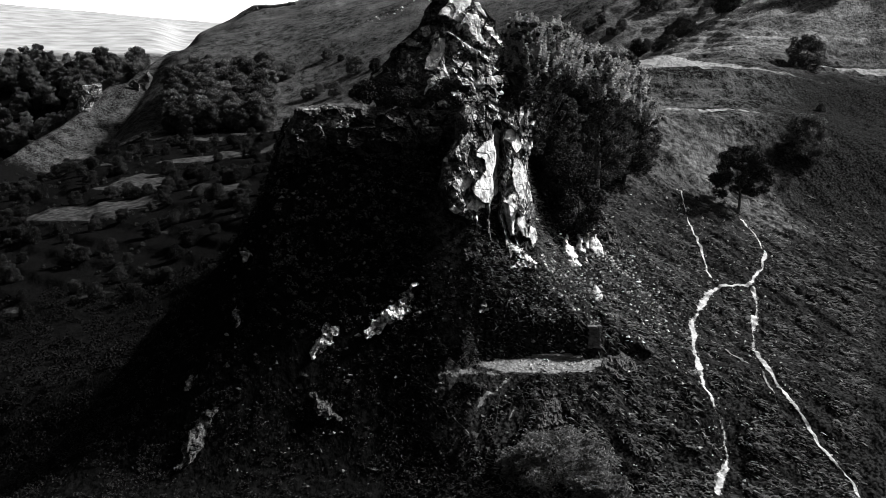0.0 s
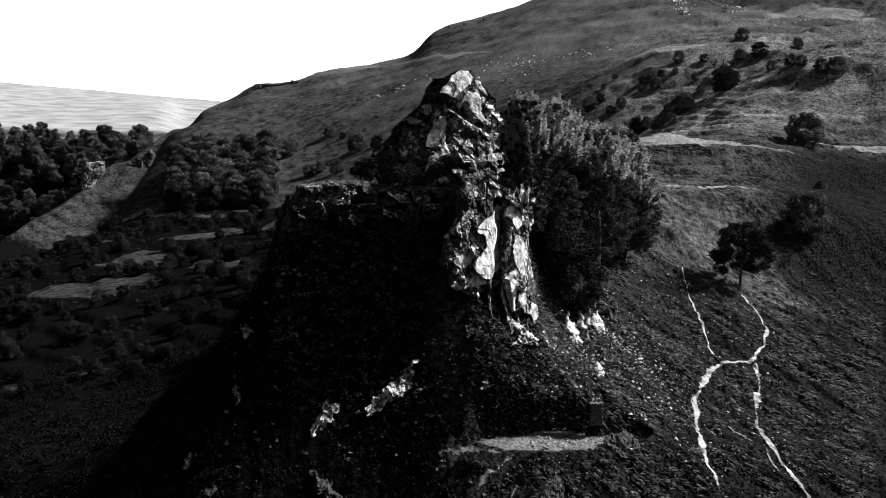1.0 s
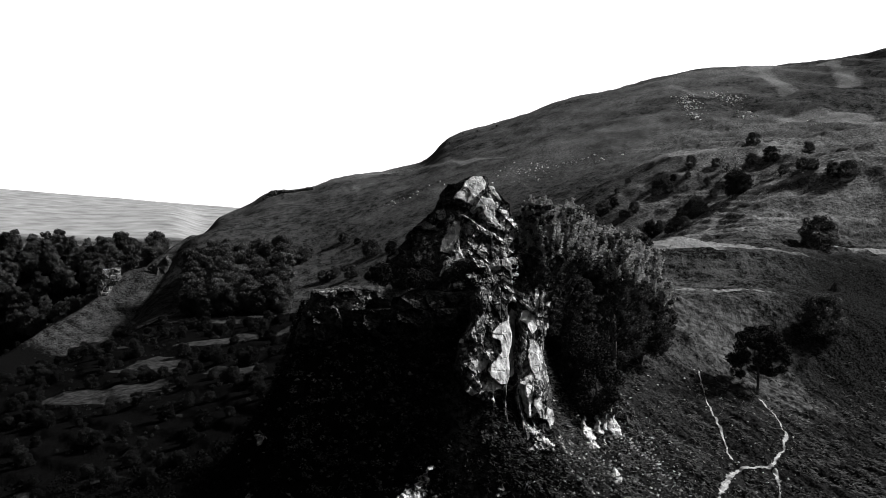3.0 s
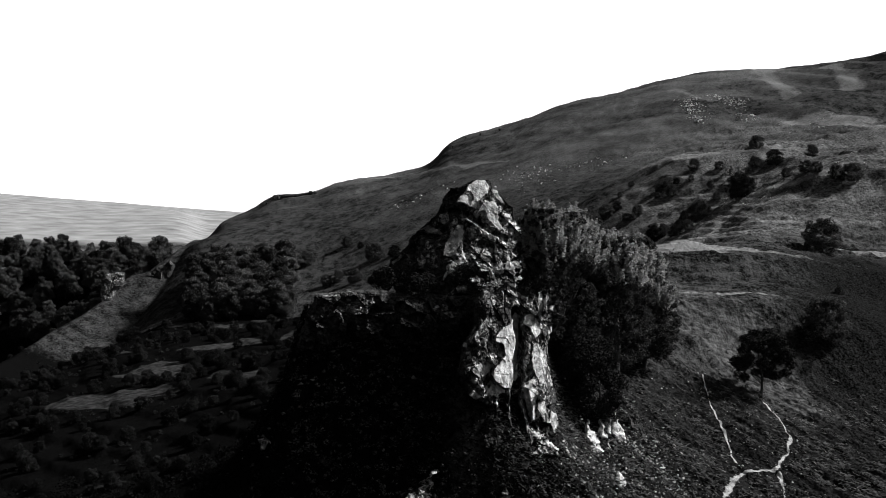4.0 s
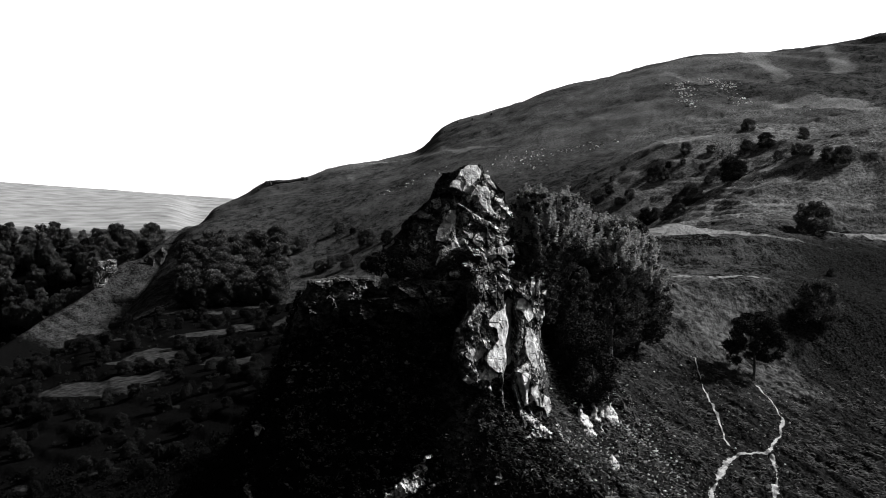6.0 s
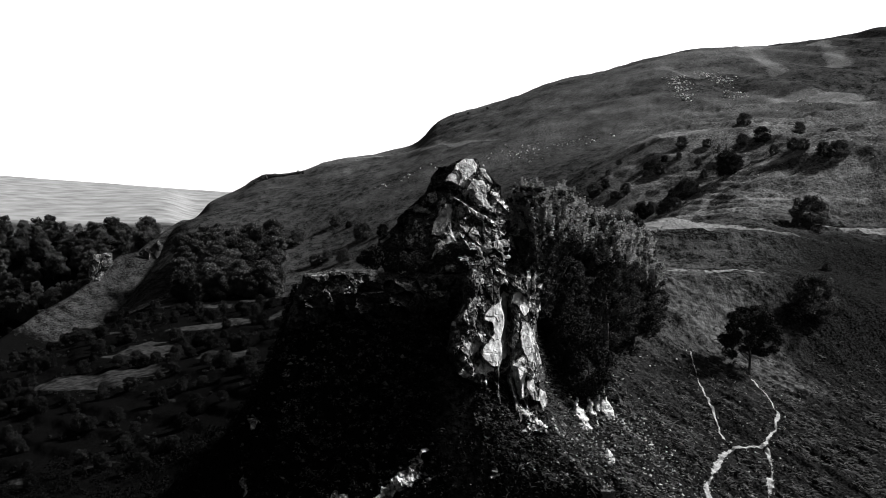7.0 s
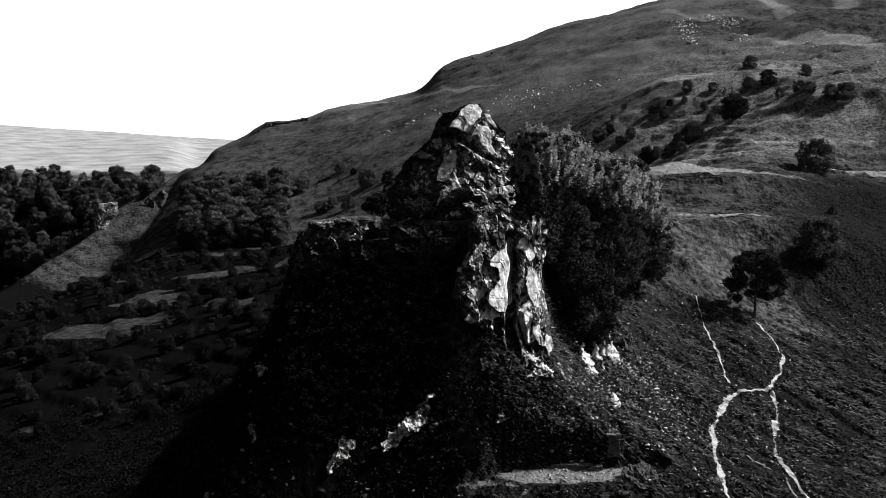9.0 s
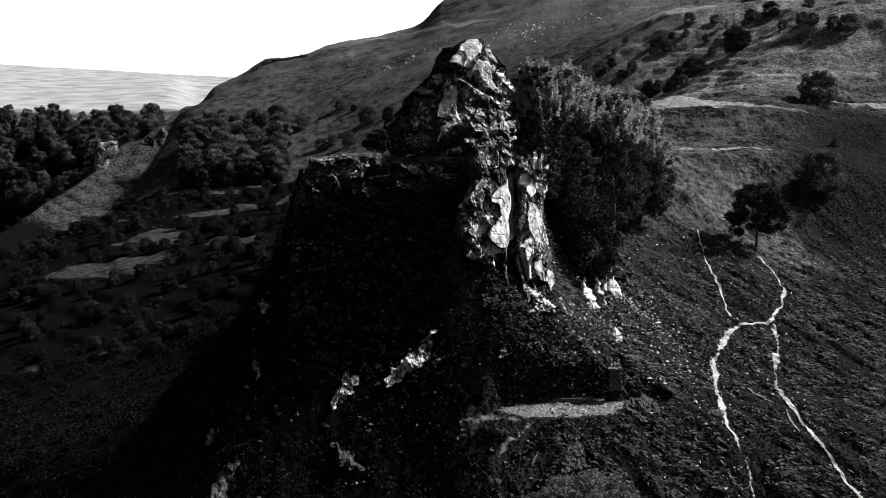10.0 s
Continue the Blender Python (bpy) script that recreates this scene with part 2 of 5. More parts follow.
# ---- the land: cross-sections at distances from the viewing spot, (x, z) in metres ----
SECTIONS = {
    30: [(-15, 5), (15, 5)],
    62: [(-30.4, 19.2), (31.3, 19.2)],
    78: [(-38.2, 11.2), (-27.6, 19.3), (-20.6, 20.4), (0.6, 20.6), (28.7, 20.6), (39.3, 18.3)],
    88: [(-43.1, 7.1), (-31.2, 15.8), (-22.0, 22.6), (-14.5, 27.7), (-9.5, 28.9), (2.6, 28.9), (8.6, 26.7), (18.5, 25.8), (32.4, 25.0), (44.4, 23.8)],
    96: [(-47.0, 4.0), (-34.0, 13.6), (-29.7, 17.0), (-24.0, 23.6), (-19.7, 28.8), (-15.8, 32.4), (-13.2, 36.6), (-11.0, 39.6), (-8.0, 40.5), (2.9, 39.6), (7.2, 34.4), (12.0, 31.4), (15.0, 30.1), (20.2, 27.5), (26.7, 26.6), (35.4, 25.7), (48.4, 24.4)],
    101: [(-49.5, -0.2), (-35.8, 8.9), (-25.3, 19.0), (-20.7, 24.9), (-16.6, 29.0), (-13.9, 34.5), (-12.0, 40.4), (-10.9, 43.4), (-8.4, 43.6), (3.0, 43.6), (7.6, 40.9), (9.9, 34.5), (12.6, 32.7), (15.8, 31.8), (21.3, 29.5), (28.1, 28.1), (37.2, 27.0), (50.9, 25.8)],
    112: [(-54.8, -8.2), (-39.7, -0.6), (-24.5, 7.0), (-16.9, 19.6), (-12.1, 34.8), (-4.2, 41.4), (3.3, 41.9), (10.9, 38.9), (16.0, 35.8), (23.6, 32.3), (28.4, 31.8), (33.7, 30.3), (41.3, 28.8), (56.5, 27.2)],
    125: [(-61.2, -12.1), (-44.3, -5.3), (-27.3, 2.0), (-18.9, 13.3), (-13.5, 26.3), (-4.7, 36.4), (3.7, 39.3), (12.2, 39.3), (17.8, 38.1), (26.3, 35.9), (31.7, 34.2), (37.6, 33.6), (46.1, 31.4), (63.0, 29.7)],
    139: [(-68.1, -12.8), (-49.2, -7.1), (-30.4, 1.0), (-21.0, 11.7), (-15.0, 23.3), (-5.3, 34.4), (4.1, 38.6), (13.6, 40.5), (23.0, 41.8), (32.4, 42.1), (41.2, 41.2), (51.2, 39.0), (70.1, 36.2)],
    150: [(-73.4, -11.0), (-53.1, -7.6), (-32.8, 1.2), (-22.6, 10.7), (-16.2, 21.5), (-5.7, 33.1), (4.5, 38.5), (14.6, 40.5), (24.8, 41.9), (35.0, 42.0), (44.4, 41.2), (55.3, 39.2), (75.6, 36.4)],
    160: [(-78.3, -9.3), (-56.7, -5.6), (-35.0, 1.6), (-24.1, 10.3), (-17.3, 20.5), (-6.1, 32.7), (4.8, 38.7), (15.6, 41.3), (26.4, 42.9), (37.3, 42.9), (47.4, 42.0), (59.0, 39.5), (80.7, 36.6)],
    172: [(-84.2, -4.4), (-60.9, -0.5), (-37.6, 4.9), (-25.9, 11.2), (-18.6, 20.5), (-6.5, 32.9), (5.1, 40.7), (16.8, 44.6), (27.7, 47.1), (36.2, 47.2), (47.9, 46.3), (60.9, 43.9), (78.9, 41.5)],
    215: [(-105.3, -8.3), (-76.1, -3.4), (-47.0, 2.4), (-32.4, 8.2), (-23.2, 17.0), (-8.2, 30.6), (6.4, 37.9), (21.0, 41.3), (34.6, 44.2), (45.3, 46.9), (59.8, 47.7), (79.2, 46.1), (98.7, 45.1)],
    260: [(-127.3, -6.4), (-92.1, 0.7), (-56.8, 7.7), (-28.1, 17.1), (-9.9, 27.7), (7.8, 34.7), (25.4, 38.3), (37.1, 41.8), (46.5, 46.5), (53.6, 50.4), (64.1, 56.5), (78.2, 62.7), (92.1, 65.9), (113.4, 68.8)],
    300: [(-146.9, -4.2), (-106.2, 3.9), (-65.6, 10.7), (-32.4, 18.8), (-11.4, 25.6), (8.9, 33.1), (29.3, 40.5), (49.6, 46.6), (63.1, 51.1), (74.0, 56.5), (90.2, 63.6), (110.6, 66.9), (130.9, 70.3)],
    360: [(-176.3, -5.3), (-127.5, 2.8), (-95.0, 11.0), (-78.7, 13.4), (-38.9, 19.1), (-13.7, 25.6), (10.7, 35.4), (28.6, 48.4), (51.4, 62.2), (75.8, 70.8), (100.2, 73.1), (127.5, 72.4), (157.1, 74.4)],
    420: [(-205.6, -22.1), (-167.7, -12.6), (-144.9, -3.1), (-137.3, -1.2), (-129.8, 1.6), (-110.8, 9.2), (-91.8, 15.1), (-45.3, 19.6), (-15.9, 29.1), (12.5, 42.4), (41.0, 56.6), (69.4, 68.0), (88.4, 73.5), (116.9, 76.2), (154.8, 75.0), (183.3, 77.5)],
    460: [(-225.2, -41.4), (-183.7, -31.0), (-158.7, -20.6), (-142.1, -8.2), (-123.4, 4.3), (-100.6, 17.6), (-73.6, 23.4), (-49.7, 25.1), (-17.5, 35.5), (13.7, 48.3), (44.9, 61.4), (86.4, 73.9), (128.0, 81.2), (162.9, 83.7), (200.7, 85.3)],
    500: [(-244.8, -51.6), (-172.5, -35.8), (-154.5, -24.5), (-134.1, 0.3), (-109.3, 22.9), (-95.8, 27.4), (-79.9, 30.1), (-54.0, 32.4), (-19.0, 43.2), (14.9, 54.5), (48.8, 65.8), (93.9, 79.4), (139.1, 87.3), (177.1, 92.0), (218.2, 94.0)],
    580: [(-284.0, -70.5), (-200.1, -57.4), (-155.6, -26.0), (-142.5, 2.8), (-126.8, 31.1), (-111.1, 43.7), (-92.7, 47.9), (-77.0, 48.7), (-48.2, 53.9), (17.3, 74.9), (56.6, 88.0), (109.0, 102.4), (161.4, 108.9), (205.4, 112.9), (253.1, 115.5)],
    800: [(-391.7, 31.9), (-283.3, 31.2), (-211.0, 30.1), (-174.9, 28.3), (-153.2, 35.5), (-138.8, 52.9), (-124.3, 57.9), (-109.8, 67.3), (-104.4, 68.8), (-80.9, 71.7), (-66.5, 76.7), (-30.4, 82.2), (-8.7, 88.7), (5.8, 101.3), (23.8, 107.8), (41.9, 112.9), (78.0, 124.8), (114.2, 132.7), (150.3, 141.8), (186.4, 146.5), (222.6, 148.6), (258.7, 153.0), (283.3, 156.6), (349.1, 166.4)],
    860: [(-421.1, 38.3), (-304.5, 36.4), (-226.8, 34.5), (-137.5, 34.5), (-114.2, 50.0), (-32.6, 65.5), (83.9, 104.4), (304.5, 135.5), (375.2, 147.1)],
    1700: [(-832.3, 109.9), (-602.0, 92.2), (-525.2, 86.1), (-448.4, 80.7), (-371.6, 74.6), (-271.8, 67.7), (-141.3, 57.7), (165.9, 53.8), (741.7, 53.8)],
    4800: [(-2350.1, 54.3), (2094.3, 54.3)],
}


def hash01(i, j, seed):
    n = (i.astype(np.int64) * 374761393 + j.astype(np.int64) * 668265263 + seed * 974634777) & 0x7FFFFFFF
    n = ((n ^ (n >> 13)) * 1274126177) & 0x7FFFFFFF
    return ((n ^ (n >> 16)) & 0xFFFF) / 65535.0


def vnoise(x, y, seed=0):
    """Value noise, -1 to 1."""
    i, j = np.floor(x), np.floor(y)
    fx, fy = x - i, y - j
    fx, fy = fx * fx * (3 - 2 * fx), fy * fy * (3 - 2 * fy)
    a, b = hash01(i, j, seed), hash01(i + 1, j, seed)
    c, d = hash01(i, j + 1, seed), hash01(i + 1, j + 1, seed)
    return 2 * (a + (b - a) * fx + (c - a) * fy + (a - b - c + d) * fx * fy) - 1


def fbm(x, y, octaves=4, seed=0):
    total, amp = np.zeros_like(np.asarray(x, float)), 0.5
    for k in range(octaves):
        total = total + amp * vnoise(x * 2 ** k + 17.3 * k, y * 2 ** k - 9.1 * k, seed + k)
        amp *= 0.5
    return total


def smooth(a, b, x):
    t = np.clip((x - a) / (b - a), 0, 1)
    return t * t * (3 - 2 * t)


def tangents(xs, ys):
    """Slopes of a monotone cubic through the knots; ys has one row a knot."""
    h = np.diff(xs).reshape((-1,) + (1,) * (ys.ndim - 1))
    d = np.diff(ys, axis=0) / h
    m = np.zeros_like(ys)
    m[0], m[-1] = d[0], d[-1]
    same = d[:-1] * d[1:] > 0
    w1, w2 = 2 * h[1:] + h[:-1], h[1:] + 2 * h[:-1]
    with np.errstate(divide="ignore", invalid="ignore"):
        mean = (w1 + w2) / (w1 / d[:-1] + w2 / d[1:])
    m[1:-1] = np.where(same, mean, 0)
    return m


def cubic(xs, ys, ms, x, cols=None):
    k = np.clip(np.searchsorted(xs, x) - 1, 0, len(xs) - 2)
    h = xs[k + 1] - xs[k]
    t = np.clip((x - xs[k]) / h, 0, 1)
    at = (lambda arr, i: arr[i]) if cols is None else (lambda arr, i: arr[i, cols])
    return ((2 * t ** 3 - 3 * t ** 2 + 1) * at(ys, k) + (t ** 3 - 2 * t ** 2 + t) * h * at(ms, k)
            + (3 * t ** 2 - 2 * t ** 3) * at(ys, k + 1) + (t ** 3 - t ** 2) * h * at(ms, k + 1))


BEARINGS = np.linspace(-0.5, 0.46, 1921)
DISTS = np.array(sorted(SECTIONS), float)
TABLE = []
for dist in sorted(SECTIONS):
    bs = np.array([p[0] / dist for p in SECTIONS[dist]])
    zs = np.array([p[1] for p in SECTIONS[dist]], float)
    TABLE.append(cubic(bs, zs, tangents(bs, zs), np.clip(BEARINGS, bs[0], bs[-1])))
TABLE = np.array(TABLE)
SLOPES = tangents(DISTS, TABLE)
BLUR = np.hanning(73) / np.hanning(73).sum()
SLOPES = np.array([np.convolve(np.pad(row, 36, "edge"), BLUR, "valid") for row in SLOPES])


def terrain_base(x, y):
    """Height of the land without its fine relief."""
    x, y = np.asarray(x, float), np.asarray(y, float)
    yy = np.maximum(y, 30.0)
    b = np.clip(x / yy, BEARINGS[0], BEARINGS[-1])
    pos = (b - BEARINGS[0]) / (BEARINGS[1] - BEARINGS[0])
    col = np.clip(pos.astype(int), 0, len(BEARINGS) - 2)
    yy, part = np.clip(yy, 30, 4800), pos - col
    return cubic(DISTS, TABLE, SLOPES, yy, col) * (1 - part) + cubic(DISTS, TABLE, SLOPES, yy, col + 1) * part


LEDGE = (9.5, 89.0, 6.2, 1.6)


# the spur along the gorge: its crest in plan and height
SPUR = [(-148.91, 380, 0.89), (-144.04, 428, 7.1), (-142.71, 436, 8.69), (-140.56, 455, 12.08), (-136.73, 478, 16.25), (-134.92, 498, 20.02), (-134.5, 512, 24.6), (-130.83, 527, 29.2), (-126.14, 540, 30.4), (-122.5, 570, 37.6), (-120.4, 600, 42.4), (-120.0, 640, 45.5)]


def gorge_spur(x, y):
    ys = [p[1] for p in SPUR]
    cx, cz = np.interp(y, ys, [p[0] for p in SPUR]), np.interp(y, ys, [p[2] for p in SPUR])
    side = np.where(x < cx, 1.0 * (cx - x), (0.42 - 0.4 * smooth(470, 590, y)) * (x - cx))
    return cz - side - 60 * smooth(610, 660, y) - 60 * smooth(400, 370, y)


def ledge_reach(x, y):
    """Under 1 on the trodden ledge, whose edge is ragged."""
    return np.hypot((x - LEDGE[0]) / LEDGE[2], (y - LEDGE[1] - 0.2 * (x - LEDGE[0])) / LEDGE[3]) + 0.35 * fbm(x / 1.6, y / 1.6, 3, 71)


def terrain(x, y):
    x, y = np.asarray(x, float), np.asarray(y, float)
    z = terrain_base(x, y)
    b = x / np.maximum(y, 30)
    near = 1 - smooth(120, 190, y)
    mid = smooth(120, 190, y) * (1 - smooth(480, 640, y))
    far = smooth(480, 640, y)
    right = smooth(0.12, 0.2, b)
    # a trodden ledge cut into the slope below the crag
    cut = smooth(1.35, 0.95, ledge_reach(x, y))
    z = z + cut * (26.5 - 0.02 * (x - LEDGE[0]) + 0.16 * (y - LEDGE[1] - 0.2 * (x - LEDGE[0])) - z) * near
    # a steep earth bank behind it
    bank = smooth(90.5, 91.2, y - 0.2 * (x - LEDGE[0]) + 0.35 * fbm(x / 1.1, y / 1.1, 3, 72)) * smooth(97.0, 92.6, y) * smooth(3.0, 5.5, x) * smooth(13.0, 12.4, x)
    z = z + near * bank * 0.9
    # tussocky near slope with runnels that follow the fall of the land
    down, across = 0.6 * x - 0.8 * y, 0.8 * x + 0.6 * y
    streak = smooth(0.02, 0.1, b) * (1 - 0.9 * cut)
    z = z + near * (1 - 0.8 * cut) * (0.45 * fbm(x / 4.1, y / 4.1, 4, 3) + 0.13 * fbm(x / 0.7, y / 0.7, 3, 5))
    z = z + near * streak * (0.38 * fbm(across / 0.9, down / 3.2, 3, 6))
    grain = smooth(98, 112, y) * (1 - smooth(200, 250, y)) * smooth(0.05, 0.12, b)
    z = z + grain * (0.16 * fbm(x / 1.1, y / 0.9, 3, 14) + 0.10 * fbm(across / 0.5, down / 1.2, 2, 15))
    # hummocks, sheep tracks and hollows in the middle distance
    z = z + mid * (1.2 * fbm(x / 17, y / 24, 4, 8) * (1 + 1.1 * right) + 0.4 * fbm(x / 3.5, y / 5, 3, 9))
    ridge = 1 - np.abs(fbm(x / 24 + 0.2 * y / 24, y / 10, 3, 36)) * 2.6
    small = 1 - np.abs(fbm(x / 7, y / 3.2, 3, 37)) * 2.6
    humps = mid * smooth(0.1, 0.17, b) * smooth(165, 200, y)
    z = z + humps * (1.7 * (ridge - 0.45) + 0.4 * (small - 0.45))
    tread = 1.1
    zz = z + 1.5 * fbm(x / 26, y / 34, 4, 23)
    fr = zz / tread - np.floor(zz / tread)
    z = z + mid * right * tread * 0.5 * smooth(-0.3, 0.3, fbm(x / 19, y / 15, 3, 29)) * (smooth(0.5, 1.0, fr) - fr)
    # gullies and faint shelves on the mountain
    z = z + far * (2.8 * fbm(x / 60, y / 90, 5, 12) + 1.1 * fbm(x / 10, y / 18, 3, 13)) * (1 - 0.88 * smooth(840, 930, y))
    ribs = smooth(0.2, 0.3, b) * smooth(480, 600, y) * (1 - smooth(690, 780, y))
    z = z + ribs * 8.0 * fbm((x + 0.3 * y) / 30, y / 300, 3, 27)
    zz = z + 3.0 * fbm(x / 120, y / 120, 3, 25)
    fr = zz / 7.0 - np.floor(zz / 7.0)
    z = z + far * (1 - smooth(820, 900, y)) * 7.0 * 0.09 * (smooth(0.5, 1.0, fr) - fr)
    spur = gorge_spur(x, y) + 0.5 * fbm(x / 9, y / 14, 3, 44)
    z = np.maximum(z, spur)
    # farmed terraces in the valley
    valley = smooth(-0.08, -0.13, b) * smooth(200, 250, y) * (1 - smooth(370, 420, y))
    step = 2.4
    zt = z + 1.6 * fbm(x / 40, y / 40, 3, 21)
    fr = zt / step - np.floor(zt / step)
    z = z + valley * step * 0.42 * (smooth(0.55, 1.0, fr) - fr)
    return z


def ground_z(x, y):
    return float(terrain(np.array([x]), np.array([y]))[0])


def polygon_distance(px, pz, outline):
    """Distance to the outline, positive inside."""
    best, inside = np.full(px.shape, 1e9), np.zeros(px.shape, bool)
    pts = outline + outline[:1]
    for (x0, z0), (x1, z1) in zip(pts[:-1], pts[1:]):
        dx, dz = x1 - x0, z1 - z0
        t = np.clip(((px - x0) * dx + (pz - z0) * dz) / (dx * dx + dz * dz + 1e-9), 0, 1)
        best = np.minimum(best, np.hypot(px - x0 - t * dx, pz - z0 - t * dz))
        cross = (z0 > pz) != (z1 > pz)
        with np.errstate(divide="ignore", invalid="ignore"):
            inside ^= cross & (px < dx * (pz - z0) / dz + x0)
    return np.where(inside, best, -best)


def field_reach(x, y):
    """How far inside one of the valley's fields, in metres; negative outside."""
    x, y = np.asarray(x, float), np.asarray(y, float)
    best = np.full(x.shape, -99.0)
    near = (x > -120) & (x < -30) & (y > 215) & (y < 445)
    px, py = x[near] + 1.2 * fbm(x[near] / 5, y[near] / 5, 3, 34), y[near] + 2.5 * fbm(x[near] / 6, y[near] / 6, 3, 35)
    for poly in FIELDS:
        best[near] = np.maximum(best[near], polygon_distance(px, py, poly))
    return best


def build_ground():
    th_in = np.radians(np.arange(-23.5, 23.51, 0.075))
    th_l = -np.radians(np.geomspace(23.7, 180, 40))[::-1]
    th = np.concatenate([th_l, th_in, -th_l[::-1][:]])
    rho = np.concatenate([np.linspace(0, 60, 14), np.linspace(62, 130, 400), np.geomspace(130.3, 420, 400), np.geomspace(424, 1000, 150), np.geomspace(1008, 1750, 110), np.geomspace(1800, 4900, 20)])
    T, R = np.meshgrid(th, rho)
    X, Y = R * np.sin(T), R * np.cos(T)
    t_in = np.clip(T, radians(-24.4), radians(23.0))
    Z = terrain(R * np.sin(t_in), R * np.cos(t_in))
    away = smooth(60, 120, np.abs(np.degrees(T)))
    Z = Z * (1 - away) + away * (5 + 0.004 * R)
    n, m = T.shape
    idx = np.arange(n * m).reshape(n, m)
    quads = np.stack([idx[:-1, :-1], idx[:-1, 1:], idx[1:, 1:], idx[1:, :-1]], -1).reshape(-1, 4)
    b = X / np.maximum(Y, 30)
    gx, gy = np.gradient(Z, axis=1) / np.maximum(R * np.gradient(T, axis=1), 1e-6), np.gradient(Z, axis=0) / np.gradient(R, axis=0)
    steep = np.hypot(gx, gy)
    # haze painted on the plateau, from about 820 m outwards
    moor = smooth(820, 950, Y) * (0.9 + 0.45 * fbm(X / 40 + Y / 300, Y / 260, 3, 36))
    for cx, cy, rx, ry in BARE:
        moor = np.maximum(moor, 0.56 * smooth(1.3, 0.3, np.hypot((X - cx) / rx, (Y - cy) / ry) + 0.9 * fbm(X / 4, Y / 4, 4, 35)))
    field = 0.2 * smooth(168, 176, Y) * smooth(0.14, 0.2, b) * smooth(0.40, 0.12, steep) * (1 - smooth(420, 470, Y))
    inside = field_reach(X, Y)
    field = np.maximum(field, 0.78 * smooth(-2.0, 1.6, inside))
    field = field + 0.22 * smooth(560, 800, Y) * (1 - smooth(830, 850, Y)) * smooth(-0.2, 0.3, fbm(X / 90, Y / 160, 4, 31))
    # grass tone grows paler up the mountain
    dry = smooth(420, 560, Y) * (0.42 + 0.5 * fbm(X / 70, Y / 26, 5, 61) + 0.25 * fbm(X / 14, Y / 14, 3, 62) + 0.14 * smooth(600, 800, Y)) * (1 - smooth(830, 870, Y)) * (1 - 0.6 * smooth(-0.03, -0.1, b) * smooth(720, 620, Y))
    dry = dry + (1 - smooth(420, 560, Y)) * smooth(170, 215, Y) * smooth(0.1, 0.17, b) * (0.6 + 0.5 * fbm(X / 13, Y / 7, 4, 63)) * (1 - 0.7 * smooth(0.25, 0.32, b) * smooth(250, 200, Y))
    # gully shading at the mountain's right end, put into the grass tone
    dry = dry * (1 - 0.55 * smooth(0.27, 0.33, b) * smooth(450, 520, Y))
    for cx, cy, rx, ry in DRY:
        dry = np.maximum(dry, 0.47 * smooth(1.3, 0.3, np.hypot((X - cx) / rx, (Y - cy) / ry) + 0.5 * fbm(X / 3, Y / 3, 3, 38)))
    worn = np.zeros(X.shape)
    for line, wide, k in WORN_AND_LIT:
        off = np.full(X.shape, 1e9)
        for (x0, y0), (x1, y1) in zip(line[:-1], line[1:]):
            t = np.clip(((X - x0) * (x1 - x0) + (Y - y0) * (y1 - y0)) / ((x1 - x0) ** 2 + (y1 - y0) ** 2), 0, 1)
            off = np.minimum(off, np.hypot(X - x0 - t * (x1 - x0), Y - y0 - t * (y1 - y0)))
        off = off + wide * 0.9 * fbm(X / wide / 3, Y / wide / 3, 3, 39)
        worn = np.maximum(worn, k * smooth(wide, 0.2 * wide, off))
    # shade put into the turf tone: darker close by and to the right
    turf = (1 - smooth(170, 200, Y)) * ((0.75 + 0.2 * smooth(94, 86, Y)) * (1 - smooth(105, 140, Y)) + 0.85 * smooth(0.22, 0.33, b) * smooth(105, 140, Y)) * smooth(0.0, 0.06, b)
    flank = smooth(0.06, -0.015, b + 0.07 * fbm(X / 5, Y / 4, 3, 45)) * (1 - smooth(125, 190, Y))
    # valley floor darker towards the viewer: shade put into the scrub tone
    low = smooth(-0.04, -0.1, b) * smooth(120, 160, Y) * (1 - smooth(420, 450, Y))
    # woodland floor: the trees' shade put into the ground colour
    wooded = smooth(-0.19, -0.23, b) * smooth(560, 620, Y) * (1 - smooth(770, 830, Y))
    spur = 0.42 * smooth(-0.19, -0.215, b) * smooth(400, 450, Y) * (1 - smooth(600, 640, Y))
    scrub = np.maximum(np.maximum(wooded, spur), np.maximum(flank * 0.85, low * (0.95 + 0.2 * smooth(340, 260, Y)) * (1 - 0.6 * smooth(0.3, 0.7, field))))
    trod = smooth(1.15, 0.85, ledge_reach(X, Y)) * 0.58 * (1 - smooth(100, 120, Y))
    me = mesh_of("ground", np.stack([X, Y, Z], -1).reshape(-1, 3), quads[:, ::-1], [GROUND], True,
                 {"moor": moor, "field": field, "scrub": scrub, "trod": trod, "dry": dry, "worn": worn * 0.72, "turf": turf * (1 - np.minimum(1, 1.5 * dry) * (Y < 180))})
    return tagged(new("ground", me), "hill country of dark grass, terraced fields and a plateau paled with painted haze", "ground", kind="structure")


# a bare pale patch on the rim, to the right of the birches
BARE = [(*p, 5, 6) for p in [(31.7, 177.2), (35.3, 177.5)]]
DRY = [(*p, 4, 6) for p in [(28.4, 129.6), (30.0, 128.9), (32.6, 132.2), (33.8, 123.5), (34.7, 120.7)]] + [(*p, 5, 5) for p in [(25.6, 133.0), (28.5, 141.3)]]
